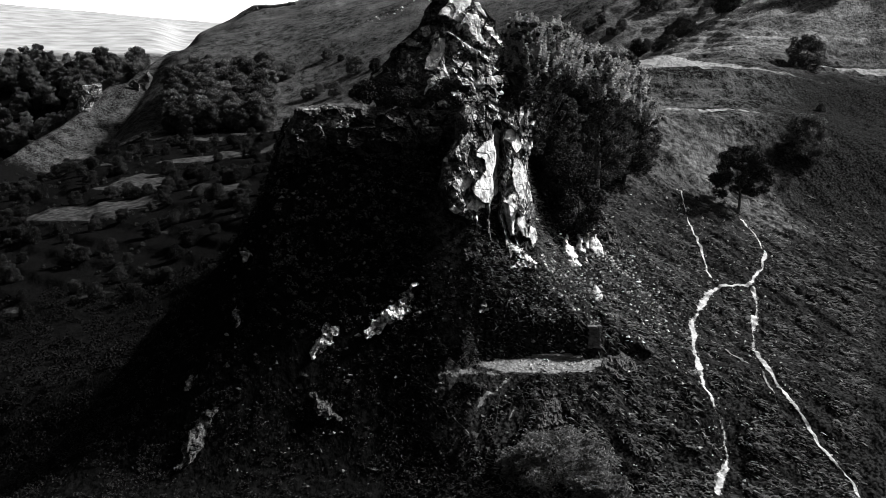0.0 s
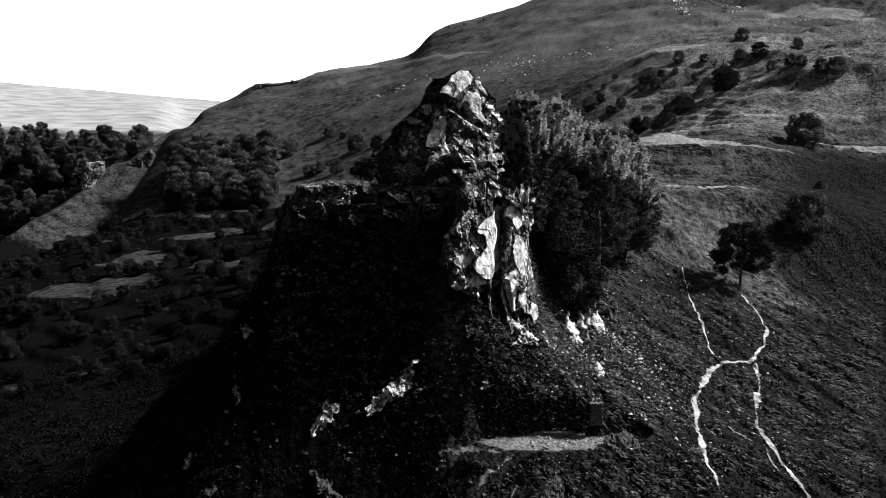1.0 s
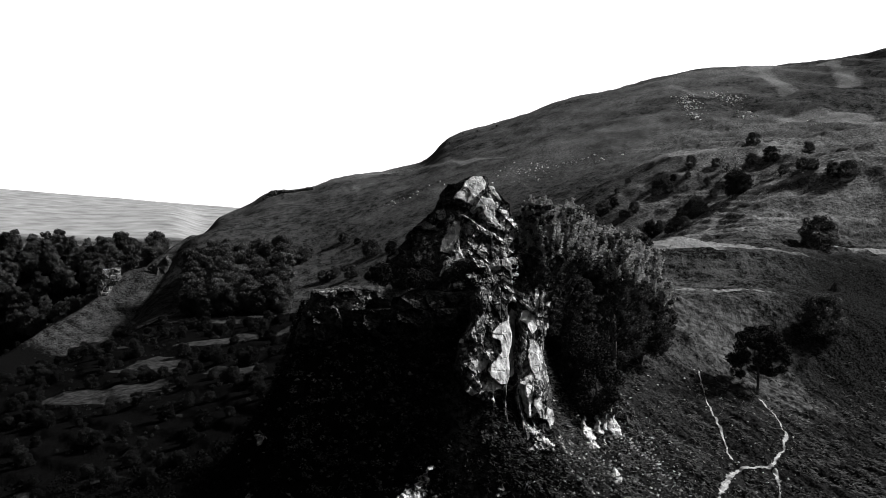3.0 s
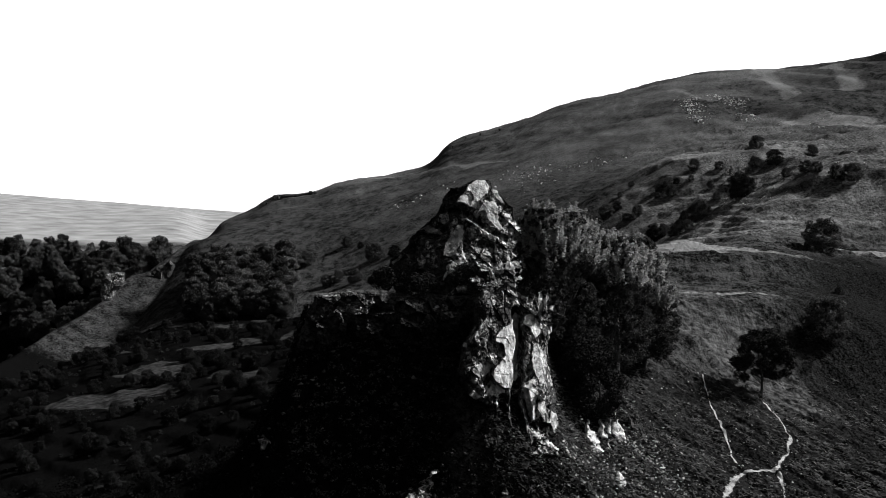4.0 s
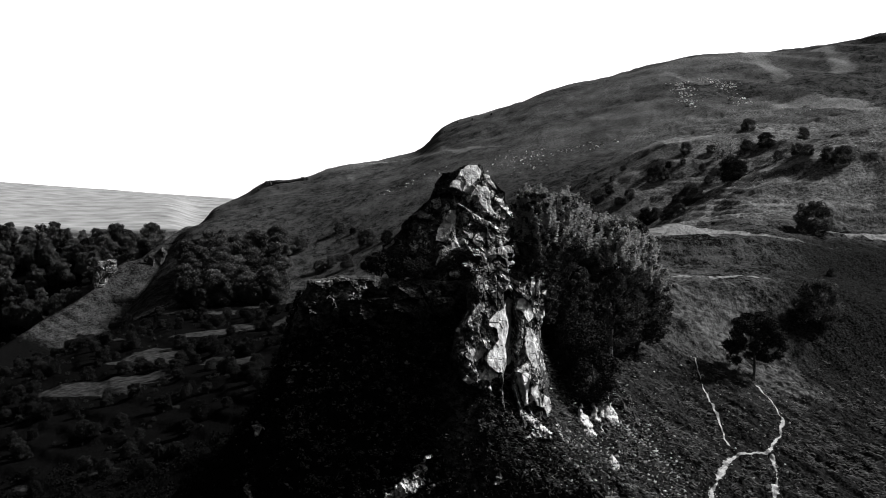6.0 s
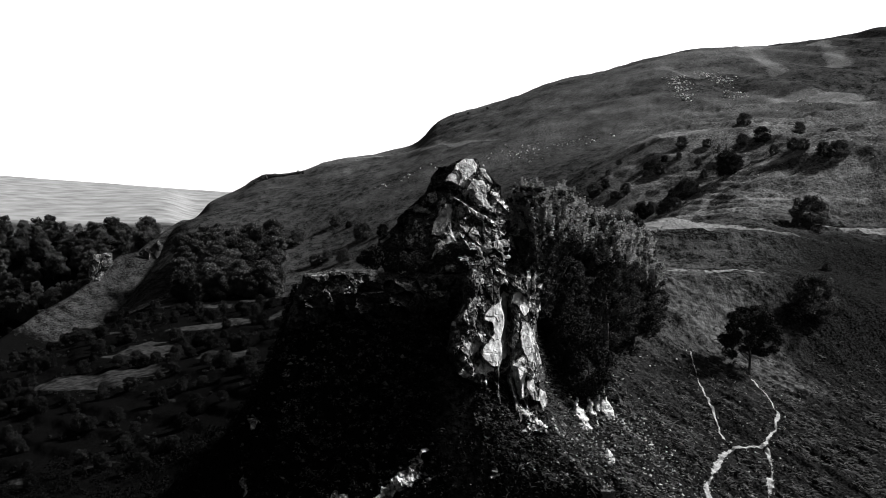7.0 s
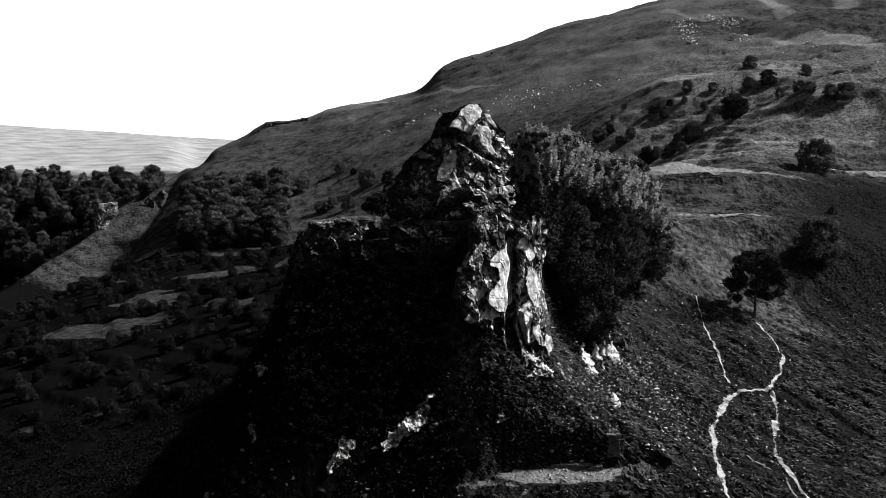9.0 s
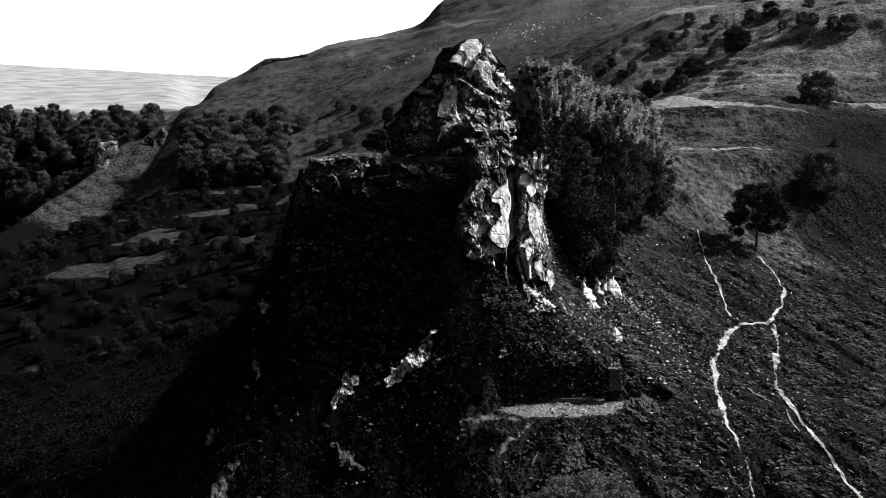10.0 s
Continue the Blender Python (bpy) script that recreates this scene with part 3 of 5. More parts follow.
# worn tracks, plus lit ridges and hummock crests painted paler: course, half width, strength
WORN_AND_LIT = [([(28.8, 179.1), (32.6, 178.5), (34.7, 180.3), (38.6, 179.6), (42.6, 179.3), (45.4, 174.4), (48.3, 170.9), (53.0, 173.6), (57.5, 175.2), (60.8, 171.0), (66.0, 169.0)], 1.5, 1.3), ([(61.8, 196.4), (64.2, 192.9), (69.2, 194.6), (74.0, 195.0)], 1.4, 1.2),
        ([(26.5, 142.8), (28.5, 141.7), (32.4, 141.9), (37.4, 146.2), (40.6, 143.6), (43.7, 145.1)], 0.9, 1.15), ([(36.1, 129.6), (39.0, 129.5), (42.6, 129.8), (46.4, 130.5)], 1.6, 1.0),
        ([(178.2, 696.9), (172.9, 648.9), (166.2, 599.1)], 9, 0.85), ([(219.4, 710.2), (200.0, 622.6), (197.0, 599.1)], 9, 0.8), ([(147.0, 532.6), (160.0, 531.9), (167.6, 511.1), (168.8, 472.6)], 9, 0.9),
        ([(-61.9, 744.3), (-34.0, 724.8), (-7.3, 675.3), (18.0, 602.5), (30.8, 587.9)], 6, 0.8), ([(120.5, 657.1), (124.4, 617.4), (130.1, 605.0)], 6, 0.6),
        ([(41.4, 203.3), (53.9, 240.8), (59.8, 246.9), (66.4, 246.6), (74.5, 244.0), (84.0, 249.2)], 2.2, 0.95), ([(94.2, 371.9), (98.5, 353.9), (106.5, 348.7)], 3, 0.95), ([(60.6, 356.9), (68.5, 351.9), (77.7, 354.1)], 4, 0.9),
        ([(53.7, 230.6), (58.8, 225.9), (66.5, 227.8), (73.2, 226.3), (79.9, 225.6)], 1.6, 0.8), ([(60.1, 239.3), (66.2, 238.0), (72.8, 234.8), (83.5, 235.8)], 1.8, 0.8), ([(50.0, 339.8), (59.2, 339.6), (67.6, 335.3)], 2.2, 0.8), ([(52.0, 323.6), (61.7, 328.6), (69.4, 322.9)], 1.8, 0.8)]
# fields in the valley, each an outline in plan
FIELDS = [
    [(-98.0, 427.5), (-94.1, 431.0), (-86.7, 430.5), (-79.6, 423.5), (-65.6, 413.5), (-64.2, 404.0), (-75.5, 411.5), (-83.9, 416.5)],
    [(-106.9, 384.0), (-105.3, 391.0), (-94.4, 382.5), (-92.6, 371.5), (-101.5, 376.5)],
    [(-88.2, 332.0), (-84.8, 336.5), (-82.4, 342.5), (-78.1, 347.5), (-68.6, 339.5), (-64.6, 326.5), (-67.9, 321.0), (-63.6, 314.0), (-75.0, 320.5), (-82.2, 326.0)],
    [(-100.6, 305.0), (-97.5, 313.0), (-91.1, 315.5), (-76.7, 309.5), (-69.4, 308.0), (-59.6, 294.0), (-68.7, 293.0), (-67.1, 283.0), (-78.7, 290.5), (-92.3, 296.0)],
    [(-58.2, 304.5), (-55.9, 311.0), (-46.7, 297.0), (-43.1, 300.0), (-41.3, 283.0), (-46.8, 289.0), (-54.3, 302.0)],
    [(-77.8, 361.0), (-68.3, 371.5), (-58.5, 373.0), (-48.7, 363.0), (-46.5, 371.5), (-42.3, 378.5), (-40.7, 364.5), (-49.1, 353.5), (-56.3, 359.0), (-66.7, 354.0)],
    [(-59.1, 269.5), (-54.5, 268.0), (-53.7, 264.0), (-58.0, 267.0)],
    [(-64.0, 421.0), (-57.5, 429.0), (-47.2, 432.0), (-45.9, 420.0), (-57.5, 415.0), (-64.1, 415.5)],
    [(-67.5, 235.0), (-61.0, 235.0), (-56.5, 232.0), (-65.9, 233.0)],
    [(-65.3, 245.5), (-55.7, 243.0), (-55.5, 242.0), (-64.2, 243.5)],
    [(-80.5, 235.0), (-75.2, 232.0), (-70.4, 226.5), (-78.8, 230.0)],
]
ground = build_ground()


# ---- the crag ----
def cells(px, pz, size_x, size_z, seed):
    """Nearest and second nearest cell: distances, and the cell's offset and random numbers."""
    gx, gz = px / size_x, pz / size_z
    i0, j0 = np.floor(gx), np.floor(gz)
    f1, f2 = np.full(px.shape, 9.0), np.full(px.shape, 9.0)
    ox, oz, r1, r2, r3 = (np.zeros(px.shape) for _ in range(5))
    for di in (-1, 0, 1):
        for dj in (-1, 0, 1):
            i, j = i0 + di, j0 + dj
            cx, cz = i + hash01(i, j, seed), j + hash01(i, j, seed + 1)
            d = np.hypot(gx - cx, gz - cz)
            near = d < f1
            f2 = np.where(near, f1, np.minimum(f2, d))
            ox, oz = np.where(near, gx - cx, ox), np.where(near, gz - cz, oz)
            r1 = np.where(near, hash01(i, j, seed + 2), r1)
            r2 = np.where(near, hash01(i, j, seed + 3), r2)
            r3 = np.where(near, hash01(i, j, seed + 4), r3)
            f1 = np.where(near, d, f1)
    return f1, f2, ox * size_x, oz * size_z, r1, r2, r3


def rock_mass(name, parent, outline, y_foot, lean, thick, pale=(), cracks=(), block=(2.2, 2.6), step=0.055, rim=2.5, seed=1, pale_all=0.0, jag=0.3, relief=1.0, skew=0.0, shear=0.3, arete=None, fray=1.3, plates=()):
    """A standing mass of jointed limestone with broken facets, cracks and strata, closed behind."""
    xs = [p[0] for p in outline]
    zs = [p[1] for p in outline]
    z0 = min(zs)
    gx, gz = np.meshgrid(np.arange(min(xs) - 0.6, max(xs) + 0.6, step), np.arange(z0 - 0.6, max(zs) + 0.6, step))
    wx = gx + jag * fbm(gx / fray, gz / fray, 4, seed + 40)
    wz = gz + jag * fbm(gx / fray, gz / fray, 4, seed + 50)
    d = polygon_distance(wx, wz, outline)
    t = np.clip(d / rim, 0, 1)
    out = thick * np.sqrt(np.clip(1 - (1 - t) ** 2, 0, 1))
    if arete:
        # a leaning pyramid: two broad sides that meet in a broken edge
        line, left, right, grow, head = arete
        edge = np.interp(wz, [p[1] for p in line], [p[0] for p in line]) + 0.5 * fbm(wz / 1.1, wz * 0 + 2.2, 3, seed + 70)
        side = np.maximum(edge - wx, 0) * left + np.maximum(wx - edge, 0) * right
        out = (head + grow * (max(zs) - wz) - side) * np.minimum(t * 1.5, 1)
        out = np.maximum(out, -thick * 0.6)
    cx, cz = gx + 0.25 * (wx - gx), gz + 0.25 * (wz - gz)
    tilt = 0.25 * cx
    f1, f2, ox, oz, r1, r2, r3 = cells(cx + shear * cz, cz, block[0], block[1], seed)
    big = r1
    out = out + relief * (0.7 * (r1 - 0.5) + (r2 - 0.42) * 2.1 * ox + (r3 - 0.6) * 1.8 * oz - 0.3 * smooth(0.06, 0.0, f2 - f1)) * np.minimum(t * 2.5, 1)
    f1, f2, ox, oz, r1, r2, r3 = cells(cx - 0.7 * shear * cz, cz + tilt, block[0] * 0.36, block[1] * 0.3, seed + 9)
    medium = r2
    out = out + relief * (0.22 * (r1 - 0.5) + (r2 - 0.42) * 1.5 * ox + (r3 - 0.6) * 1.3 * oz - 0.14 * smooth(0.07, 0.0, f2 - f1)) * np.minimum(t * 4, 1)
    f1, f2, ox, oz, r1, r2, r3 = cells(cx + 0.15 * cz, cz + tilt, block[0] * 0.13, block[1] * 0.085, seed + 19)
    out = out + relief * (0.13 * (r1 - 0.5) + (r2 - 0.45) * 1.4 * ox + (r3 - 0.6) * 1.4 * oz) * np.minimum(t * 6, 1)
    out = out + 0.10 * fbm(gx / 0.3, gz / 0.2, 3, seed + 60) * np.minimum(t * 8, 1)
    # clean-broken plates: flatter than the rest, each with its own tilt and standing a little proud
    ragx, ragz = gx + 0.16 * fbm(gx / 0.45, gz / 0.45, 4, seed + 80), gz + 0.16 * fbm(gx / 0.45, gz / 0.45, 4, seed + 90)
    fresh = np.zeros(gx.shape)
    for poly, k, proud, tx, tz in plates:
        px, pz = sum(p[0] for p in poly) / len(poly), sum(p[1] for p in poly) / len(poly)
        inner = polygon_distance(ragx, ragz, poly)
        mask = smooth(-0.04, 0.08, inner)
        if proud:
            level = np.median(out[inner > 0]) if (inner > 0).any() else 0.0
            flat = level + proud + tx * (gx - px) + tz * (gz - pz) + 0.22 * (out - level)
            out = out * (1 - mask) + flat * mask
        fresh = np.maximum(fresh, k * mask)
    for pts, width, deep in cracks:
        c = np.full(gx.shape, 1e9)
        for (x0, q0), (x1, q1) in zip(pts[:-1], pts[1:]):
            dx, dz = x1 - x0, q1 - q0
            s = np.clip(((wx - x0) * dx + (wz - q0) * dz) / (dx * dx + dz * dz), 0, 1)
            c = np.minimum(c, np.hypot(wx - x0 - s * dx, wz - q0 - s * dz))
        out = out - deep * smooth(width, width * 0.35, c)
    tone = np.full(gx.shape, pale_all)
    for cx, cz, rx, rz, k in pale:
        q = np.hypot((wx - cx) / rx, (wz - cz) / rz)
        tone = np.maximum(tone, k * smooth(1.25, 0.75, q))
    tone = np.maximum(tone, fresh)
    tone = tone + np.minimum(tone * 2, 1) * (0.16 * (medium - 0.5) + 0.1 * (r1 - 0.5))
    keep = d > 0
    mid = y_foot + lean * (gz - z0) + skew * (gx - 0.5 * (min(xs) + max(xs)))
    front = mid - np.where(keep, np.maximum(out, 0.02 - thick), 0)
    back_y = mid + thick * 0.9 * np.sqrt(np.clip(1 - (1 - t) ** 2, 0, 1))
    n, m = gx.shape
    idx = np.arange(n * m).reshape(n, m)
    ok = keep[:-1, :-1] | keep[:-1, 1:] | keep[1:, 1:] | keep[1:, :-1]
    q = np.stack([idx[:-1, :-1], idx[:-1, 1:], idx[1:, 1:], idx[1:, :-1]], -1)[ok]
    used = np.unique(q)
    remap = np.full(n * m, -1)
    remap[used] = np.arange(len(used))
    fv = np.stack([gx, front, gz], -1).reshape(-1, 3)[used]
    bv = np.stack([gx, back_y, gz], -1).reshape(-1, 3)[used]
    faces = np.concatenate([remap[q], remap[q][:, ::-1] + len(used)])
    tn = tone.ravel()[used]
    me = mesh_of(name, np.concatenate([fv, bv]), faces, [ROCK], False, {"pale": np.concatenate([tn, tn])})
    return under(new(name, me), parent)


crag = thing("crag", "jagged limestone crag with pale broken faces and dark lichen", "crag")


def spots(points, k):
    """Pale patches on a rock face: centre, half width, half height and strength."""
    return [(x, z, rx, rz, k) for x, z, rx, rz in points]


PEAK_PLATES = [
    ([(2.24, 53.39), (2.85, 53.86), (3.65, 53.86), (4.02, 53.3), (3.78, 52.69), (3.07, 52.13), (2.83, 51.38), (2.5, 51.47), (1.9, 51.76), (1.15, 51.94), (1.34, 52.31), (1.91, 52.83)], 0.84, 0.35, -0.1, -0.5),
    ([(3.54, 52.13), (4.58, 51.89), (4.75, 50.72), (5.07, 49.69), (4.79, 49.51), (4.0, 50.35), (3.3, 50.82), (3.07, 51.33)], 0.66, 0.3, -0.25, -0.1),
    ([(4.11, 53.06), (4.58, 52.92), (4.96, 52.27), (5.33, 51.75), (4.95, 51.8), (4.39, 52.45)], 0.69, 0.1, -0.2, 0),
    ([(-0.38, 50.88), (0.5, 51.25), (0.68, 50.5), (0.26, 50.04), (-0.29, 50.23)], 0.51, 0.1, 0.1, -0.2),
    ([(1.33, 49.99), (1.79, 50.08), (1.79, 48.88), (1.22, 47.86), (0.71, 47.36), (-0.03, 47.6), (0.16, 48.43), (0.72, 49.21)], 0.7, 0.4, -0.3, -0.2),
    ([(0.0, 45.39), (0.33, 46.72), (1.03, 47.17), (2.11, 47.95), (2.62, 47.71), (1.31, 46.66), (0.56, 46.07)], 0.6, 0.1, -0.1, -0.2),
    ([(5.28, 46.99), (6.56, 47.16), (6.89, 46.5), (6.83, 45.34), (6.07, 44.88), (5.84, 45.82), (5.14, 46.48)], 0.72, 0.35, -0.3, -0.1),
    ([(4.06, 46.67), (4.91, 46.99), (5.18, 46.06), (4.71, 45.78), (4.1, 46.26)], 0.58, 0.1, -0.1, -0.1),
    ([(-1.82, 49.73), (-1.12, 50.14), (0.03, 49.49), (0.49, 49.63), (-0.21, 49.21), (-1.13, 49.36)], 0.58, 0, 0, 0),
    ([(-4.11, 47.09), (-3.42, 47.68), (-3.2, 47.45), (-3.88, 46.86), (-3.97, 46.31), (-4.2, 46.5)], 0.62, 0, 0, 0),
    ([(5.66, 51.42), (5.98, 50.48), (6.92, 49.45), (7.19, 48.37), (6.8, 47.58), (6.1, 48.14), (5.4, 49.55), (5.18, 50.95)], 0.53, 0, -0.2, 0),
    ([(2.12, 50.5), (3.52, 49.79), (4.92, 48.62), (6.57, 47.67), (5.38, 46.98), (3.5, 47.24), (1.88, 48.41)], 0.45, 0, 0, 0),
]
BUTTRESS_PLATES = [
    ([(5.68, 43.23), (6.14, 42.99), (6.05, 41.28), (5.92, 39.38), (5.45, 38.79), (5.34, 37.76), (4.8, 37.78), (4.01, 38.32), (3.66, 38.89), (4.12, 39.59), (4.8, 40.28), (4.68, 40.97), (4.06, 41.23), (3.98, 41.86), (4.61, 42.24), (5.3, 42.53)], 0.66, 0.5, -0.35, 0),
    ([(3.66, 38.98), (2.92, 38.64), (2.19, 39.13), (2.02, 39.47), (2.63, 39.74), (3.24, 39.97), (3.94, 39.53)], 0.56, 0.2, -0.2, -0.1),
    ([(1.92, 37.54), (2.26, 37.98), (2.94, 37.5), (3.92, 38.21), (4.88, 37.69), (4.9, 36.28), (4.42, 36.75), (3.81, 37.32), (3.11, 37.32), (2.47, 37.15)], 0.6, 0.3, -0.2, -0.1),
    ([(5.59, 39.2), (5.96, 39.16), (5.84, 38.0), (5.48, 38.0)], 0.78, 0.2, 0, 0),
    ([(5.29, 37.56), (5.87, 37.33), (5.77, 36.71), (5.32, 36.89)], 0.63, 0.2, 0, 0),
    ([(6.32, 42.97), (7.08, 43.14), (7.58, 42.46), (7.79, 41.57), (7.31, 41.22), (6.86, 41.99), (6.26, 42.46)], 0.76, 0.3, -0.3, -0.1),
    ([(7.55, 44.87), (7.98, 44.85), (7.87, 42.44), (7.54, 42.63)], 0.6, 0.2, 0, 0),
    ([(8.17, 44.84), (8.81, 45.03), (9.37, 44.11), (9.48, 42.99), (9.13, 42.66), (8.76, 43.21), (8.28, 43.37)], 0.58, 0.4, -0.4, 0),
    ([(8.16, 42.5), (9.21, 42.17), (9.49, 41.66), (8.46, 41.43)], 0.56, 0.3, -0.2, -0.2),
    ([(7.02, 40.77), (7.54, 40.77), (8.12, 39.6), (8.17, 38.09), (7.68, 37.46), (7.19, 38.53), (6.8, 39.68)], 0.58, 0.4, -0.3, 0),
    ([(8.41, 39.66), (8.91, 38.87), (9.02, 37.78), (8.47, 36.9), (8.31, 38.07)], 0.52, 0.3, -0.3, 0),
    ([(6.16, 37.8), (7.09, 38.25), (7.44, 37.32), (7.19, 36.5), (6.91, 34.62), (6.61, 35.74), (6.27, 36.74)], 0.76, 0.45, -0.2, 0),
    ([(7.3, 37.12), (8.04, 36.82), (8.15, 35.75), (8.64, 34.63), (7.8, 34.91), (7.36, 35.98)], 0.58, 0.3, -0.2, 0),
    ([(8.53, 35.75), (9.04, 35.22), (9.24, 33.92), (9.54, 32.99), (9.11, 33.05), (8.67, 33.96), (8.36, 34.84)], 0.72, 0.3, -0.2, 0),
    ([(2.78, 44.47), (3.23, 45.16), (5.26, 45.11), (7.34, 44.22), (7.23, 43.52), (4.55, 43.69), (2.99, 43.78)], 0.43, 0, 0, 0),
    ([(2.31, 41.66), (2.97, 42.77), (3.42, 43.16), (3.9, 42.84), (3.27, 41.92), (2.56, 41.47)], 0.52, 0.1, 0, 0),
    ([(1.49, 41.23), (2.0, 41.23), (1.91, 40.75), (1.53, 40.86)], 0.69, 0.1, 0, 0),
    ([(4.43, 37.24), (5.31, 36.73), (6.18, 34.96), (7.99, 33.47), (9.14, 32.46), (6.59, 32.85), (5.27, 34.68), (4.63, 36.19)], 0.41, 0, 0, 0),
]
rock_mass("peak", crag, [(3.04, 53.96), (3.71, 53.97), (4.09, 53.68), (4.27, 53.11), (4.7, 52.97), (5.03, 52.3), (5.46, 51.78), (5.94, 51.49), (6.03, 50.68), (6.31, 50.06), (6.98, 49.49), (7.31, 48.77), (7.3, 47.82), (7.0, 47.35), (7.19, 46.21), (7.65, 45.02), (7.93, 44.07), (4.0, 43.9), (0.23, 43.96), (-3.49, 44.26), (-4.41, 45.66), (-4.36, 46.44), (-4.22, 47.18), (-3.48, 47.69), (-2.83, 48.38), (-2.45, 49.08), (-1.84, 49.73), (-1.14, 50.33), (-0.39, 51.03), (0.04, 51.88), (0.23, 52.49), (0.85, 53.01), (1.51, 53.11), (2.13, 53.53), (2.56, 53.87)], 103.8, 0.10, 2.6, seed=4, skew=0.2, block=(1.5, 1.7), rim=0.9, relief=0.6, jag=0.22, fray=0.7,
          arete=([(0.28, 43.25), (0.74, 46.74), (1.58, 49.07), (2.51, 51.40), (3.07, 53.81)], 0.9, 0.5, 0.42, 0.6), plates=PEAK_PLATES,
          pale=spots([(3.6, 48.6, 3.6, 4.2)], 0.47) + spots([(-1.3, 48.4, 2.4, 2.4)], 0.4),
          cracks=[([(0.74, 51.30), (2.14, 51.02), (2.84, 50.45), (3.3, 50.9)], 0.32, 0.9), ([(3.0, 50.3), (4.4, 49.4), (5.2, 48.9)], 0.35, 0.8), ([(-2.2, 49.3), (-0.6, 48.9), (0.2, 49.6)], 0.4, 0.8), ([(2.23, 50.00), (1.91, 48.14), (2.61, 46.28)], 0.4, 0.7)])
rock_mass("buttress", crag, [(2.34, 44.15), (3.12, 45.14), (4.08, 44.80), (5.03, 45.40), (5.98, 45.01), (6.98, 45.66), (7.72, 45.14), (8.72, 45.23), (9.28, 43.50), (8.72, 41.33), (8.28, 40.46), (8.72, 37.86), (9.50, 32.44), (8.28, 32.31), (7.41, 33.09), (6.33, 32.87), (5.25, 33.96), (4.38, 35.47), (3.64, 36.34), (2.86, 36.78), (2.08, 37.43), (1.21, 39.07), (1.65, 40.89), (2.34, 41.98), (2.51, 43.06)], 95.0, 0.28, 2.0, seed=11, skew=0.85, shear=0.08, block=(1.2, 2.4), jag=0.24, fray=0.7, rim=1.3,
          plates=BUTTRESS_PLATES, relief=0.75, pale=spots([(6.98, 39.16, 2.17, 5.64)], 0.45) + spots([(3.82, 39.59, 2.38, 3.90)], 0.45),
          cracks=[([(5.70, 43.3), (6.05, 41.2), (5.80, 39.6), (5.98, 38.3), (5.50, 36.99), (5.90, 34.39)], 0.55, 2.0), ([(4.60, 36.99), (4.73, 35.26)], 0.4, 1.2), ([(6.33, 37.43), (6.68, 35.26), (7.63, 33.09)], 0.35, 1.0)])
rock_mass("shoulder", crag, [(-10.02, 44.63), (-6.44, 44.99), (-3.76, 44.72), (-1.07, 44.63), (2.73, 44.41), (2.95, 41.06), (-3.76, 39.27), (-8.23, 40.16), (-10.69, 39.27), (-11.36, 40.61), (-10.55, 42.85)], 97.9, 0.16, 1.6, seed=21, skew=0.1, block=(1.6, 1.2),
          pale=spots([(-10.02, 42.85, 0.22, 0.36), (-6.44, 42.09, 0.18, 0.27)], 0.6) + spots([(-7.33, 43.74, 2.46, 0.72), (-8.23, 44.72, 2.24, 0.22), (0.27, 43.38, 1.34, 0.63)], 0.42))

def outcrop(label, outline, y_foot, lean, thick, seed, tone, skew=0.0):
    big = 4.0 if y_foot > 300 else 1.0
    ob = thing("rock_outcrop", label, "outcrop")
    rock_mass("rock", ob, outline, y_foot, lean, thick, seed=seed, pale_all=tone, rim=0.35 * big, block=(0.9, 0.8) if big == 1 else (3.6, 4.2), step=0.06 * big, jag=0.45 if big == 1 else 0.8, relief=0.8 if big == 1 else 0.35, shear=0.3 if big == 1 else 0.05, fray=0.5 if big == 1 else 3.0, skew=skew or 0.3)
    return ob


outcrop("pale weathered limestone slab breaking through dark scrub", [(-0.45, 32.84), (0.57, 33.04), (0.36, 31.91), (-0.45, 30.53), (-1.86, 29.68), (-3.72, 28.79), (-3.93, 29.36), (-2.71, 30.41), (-1.38, 31.59)], 88.04, 0.74, 0.45, 41, 0.55)
outcrop("pale limestone ledge breaking through dark scrub", [(-6.91, 29.59), (-5.80, 30.03), (-5.88, 28.80), (-7.11, 27.77), (-7.82, 27.37), (-7.50, 28.48)], 86.75, 0.86, 0.4, 42, 0.48)
outcrop("grey limestone rib low on the dark flank", [(-13.88, 25.69), (-13.32, 25.58), (-14.30, 23.81), (-15.31, 21.82), (-16.18, 21.41), (-15.88, 23.02), (-15.20, 24.15)], 80.66, 1.23, 0.6, 43, 0.3)
outcrop("small pale rock knob in dark scrub", [(-13.54, 34.08), (-12.70, 34.17), (-12.66, 33.58), (-13.33, 33.25)], 92.10, 0.88, 0.5, 44, 0.5)
outcrop("small pale rock knob in dark scrub", [(-13.69, 30.55), (-12.88, 30.55), (-13.01, 29.58), (-13.65, 29.13)], 89.03, 0.94, 0.5, 45, 0.4)
outcrop("small grey rock rib on the dark flank", [(-15.84, 26.52), (-15.64, 26.28), (-16.47, 25.42), (-16.86, 25.54)], 85.94, 1.57, 0.4, 46, 0.3)
outcrop("small grey rock rib on the dark flank", [(-10.23, 24.34), (-9.93, 24.27), (-11.21, 23.25), (-11.59, 23.36)], 82.69, 1.11, 0.4, 47, 0.12)
outcrop("broken grey rock step under the ledge", [(13.17, 26.55), (13.97, 26.99), (15.41, 26.91), (15.85, 26.15), (14.45, 25.63), (13.41, 25.71)], 87.51, 1.60, 0.5, 48, 0.25)
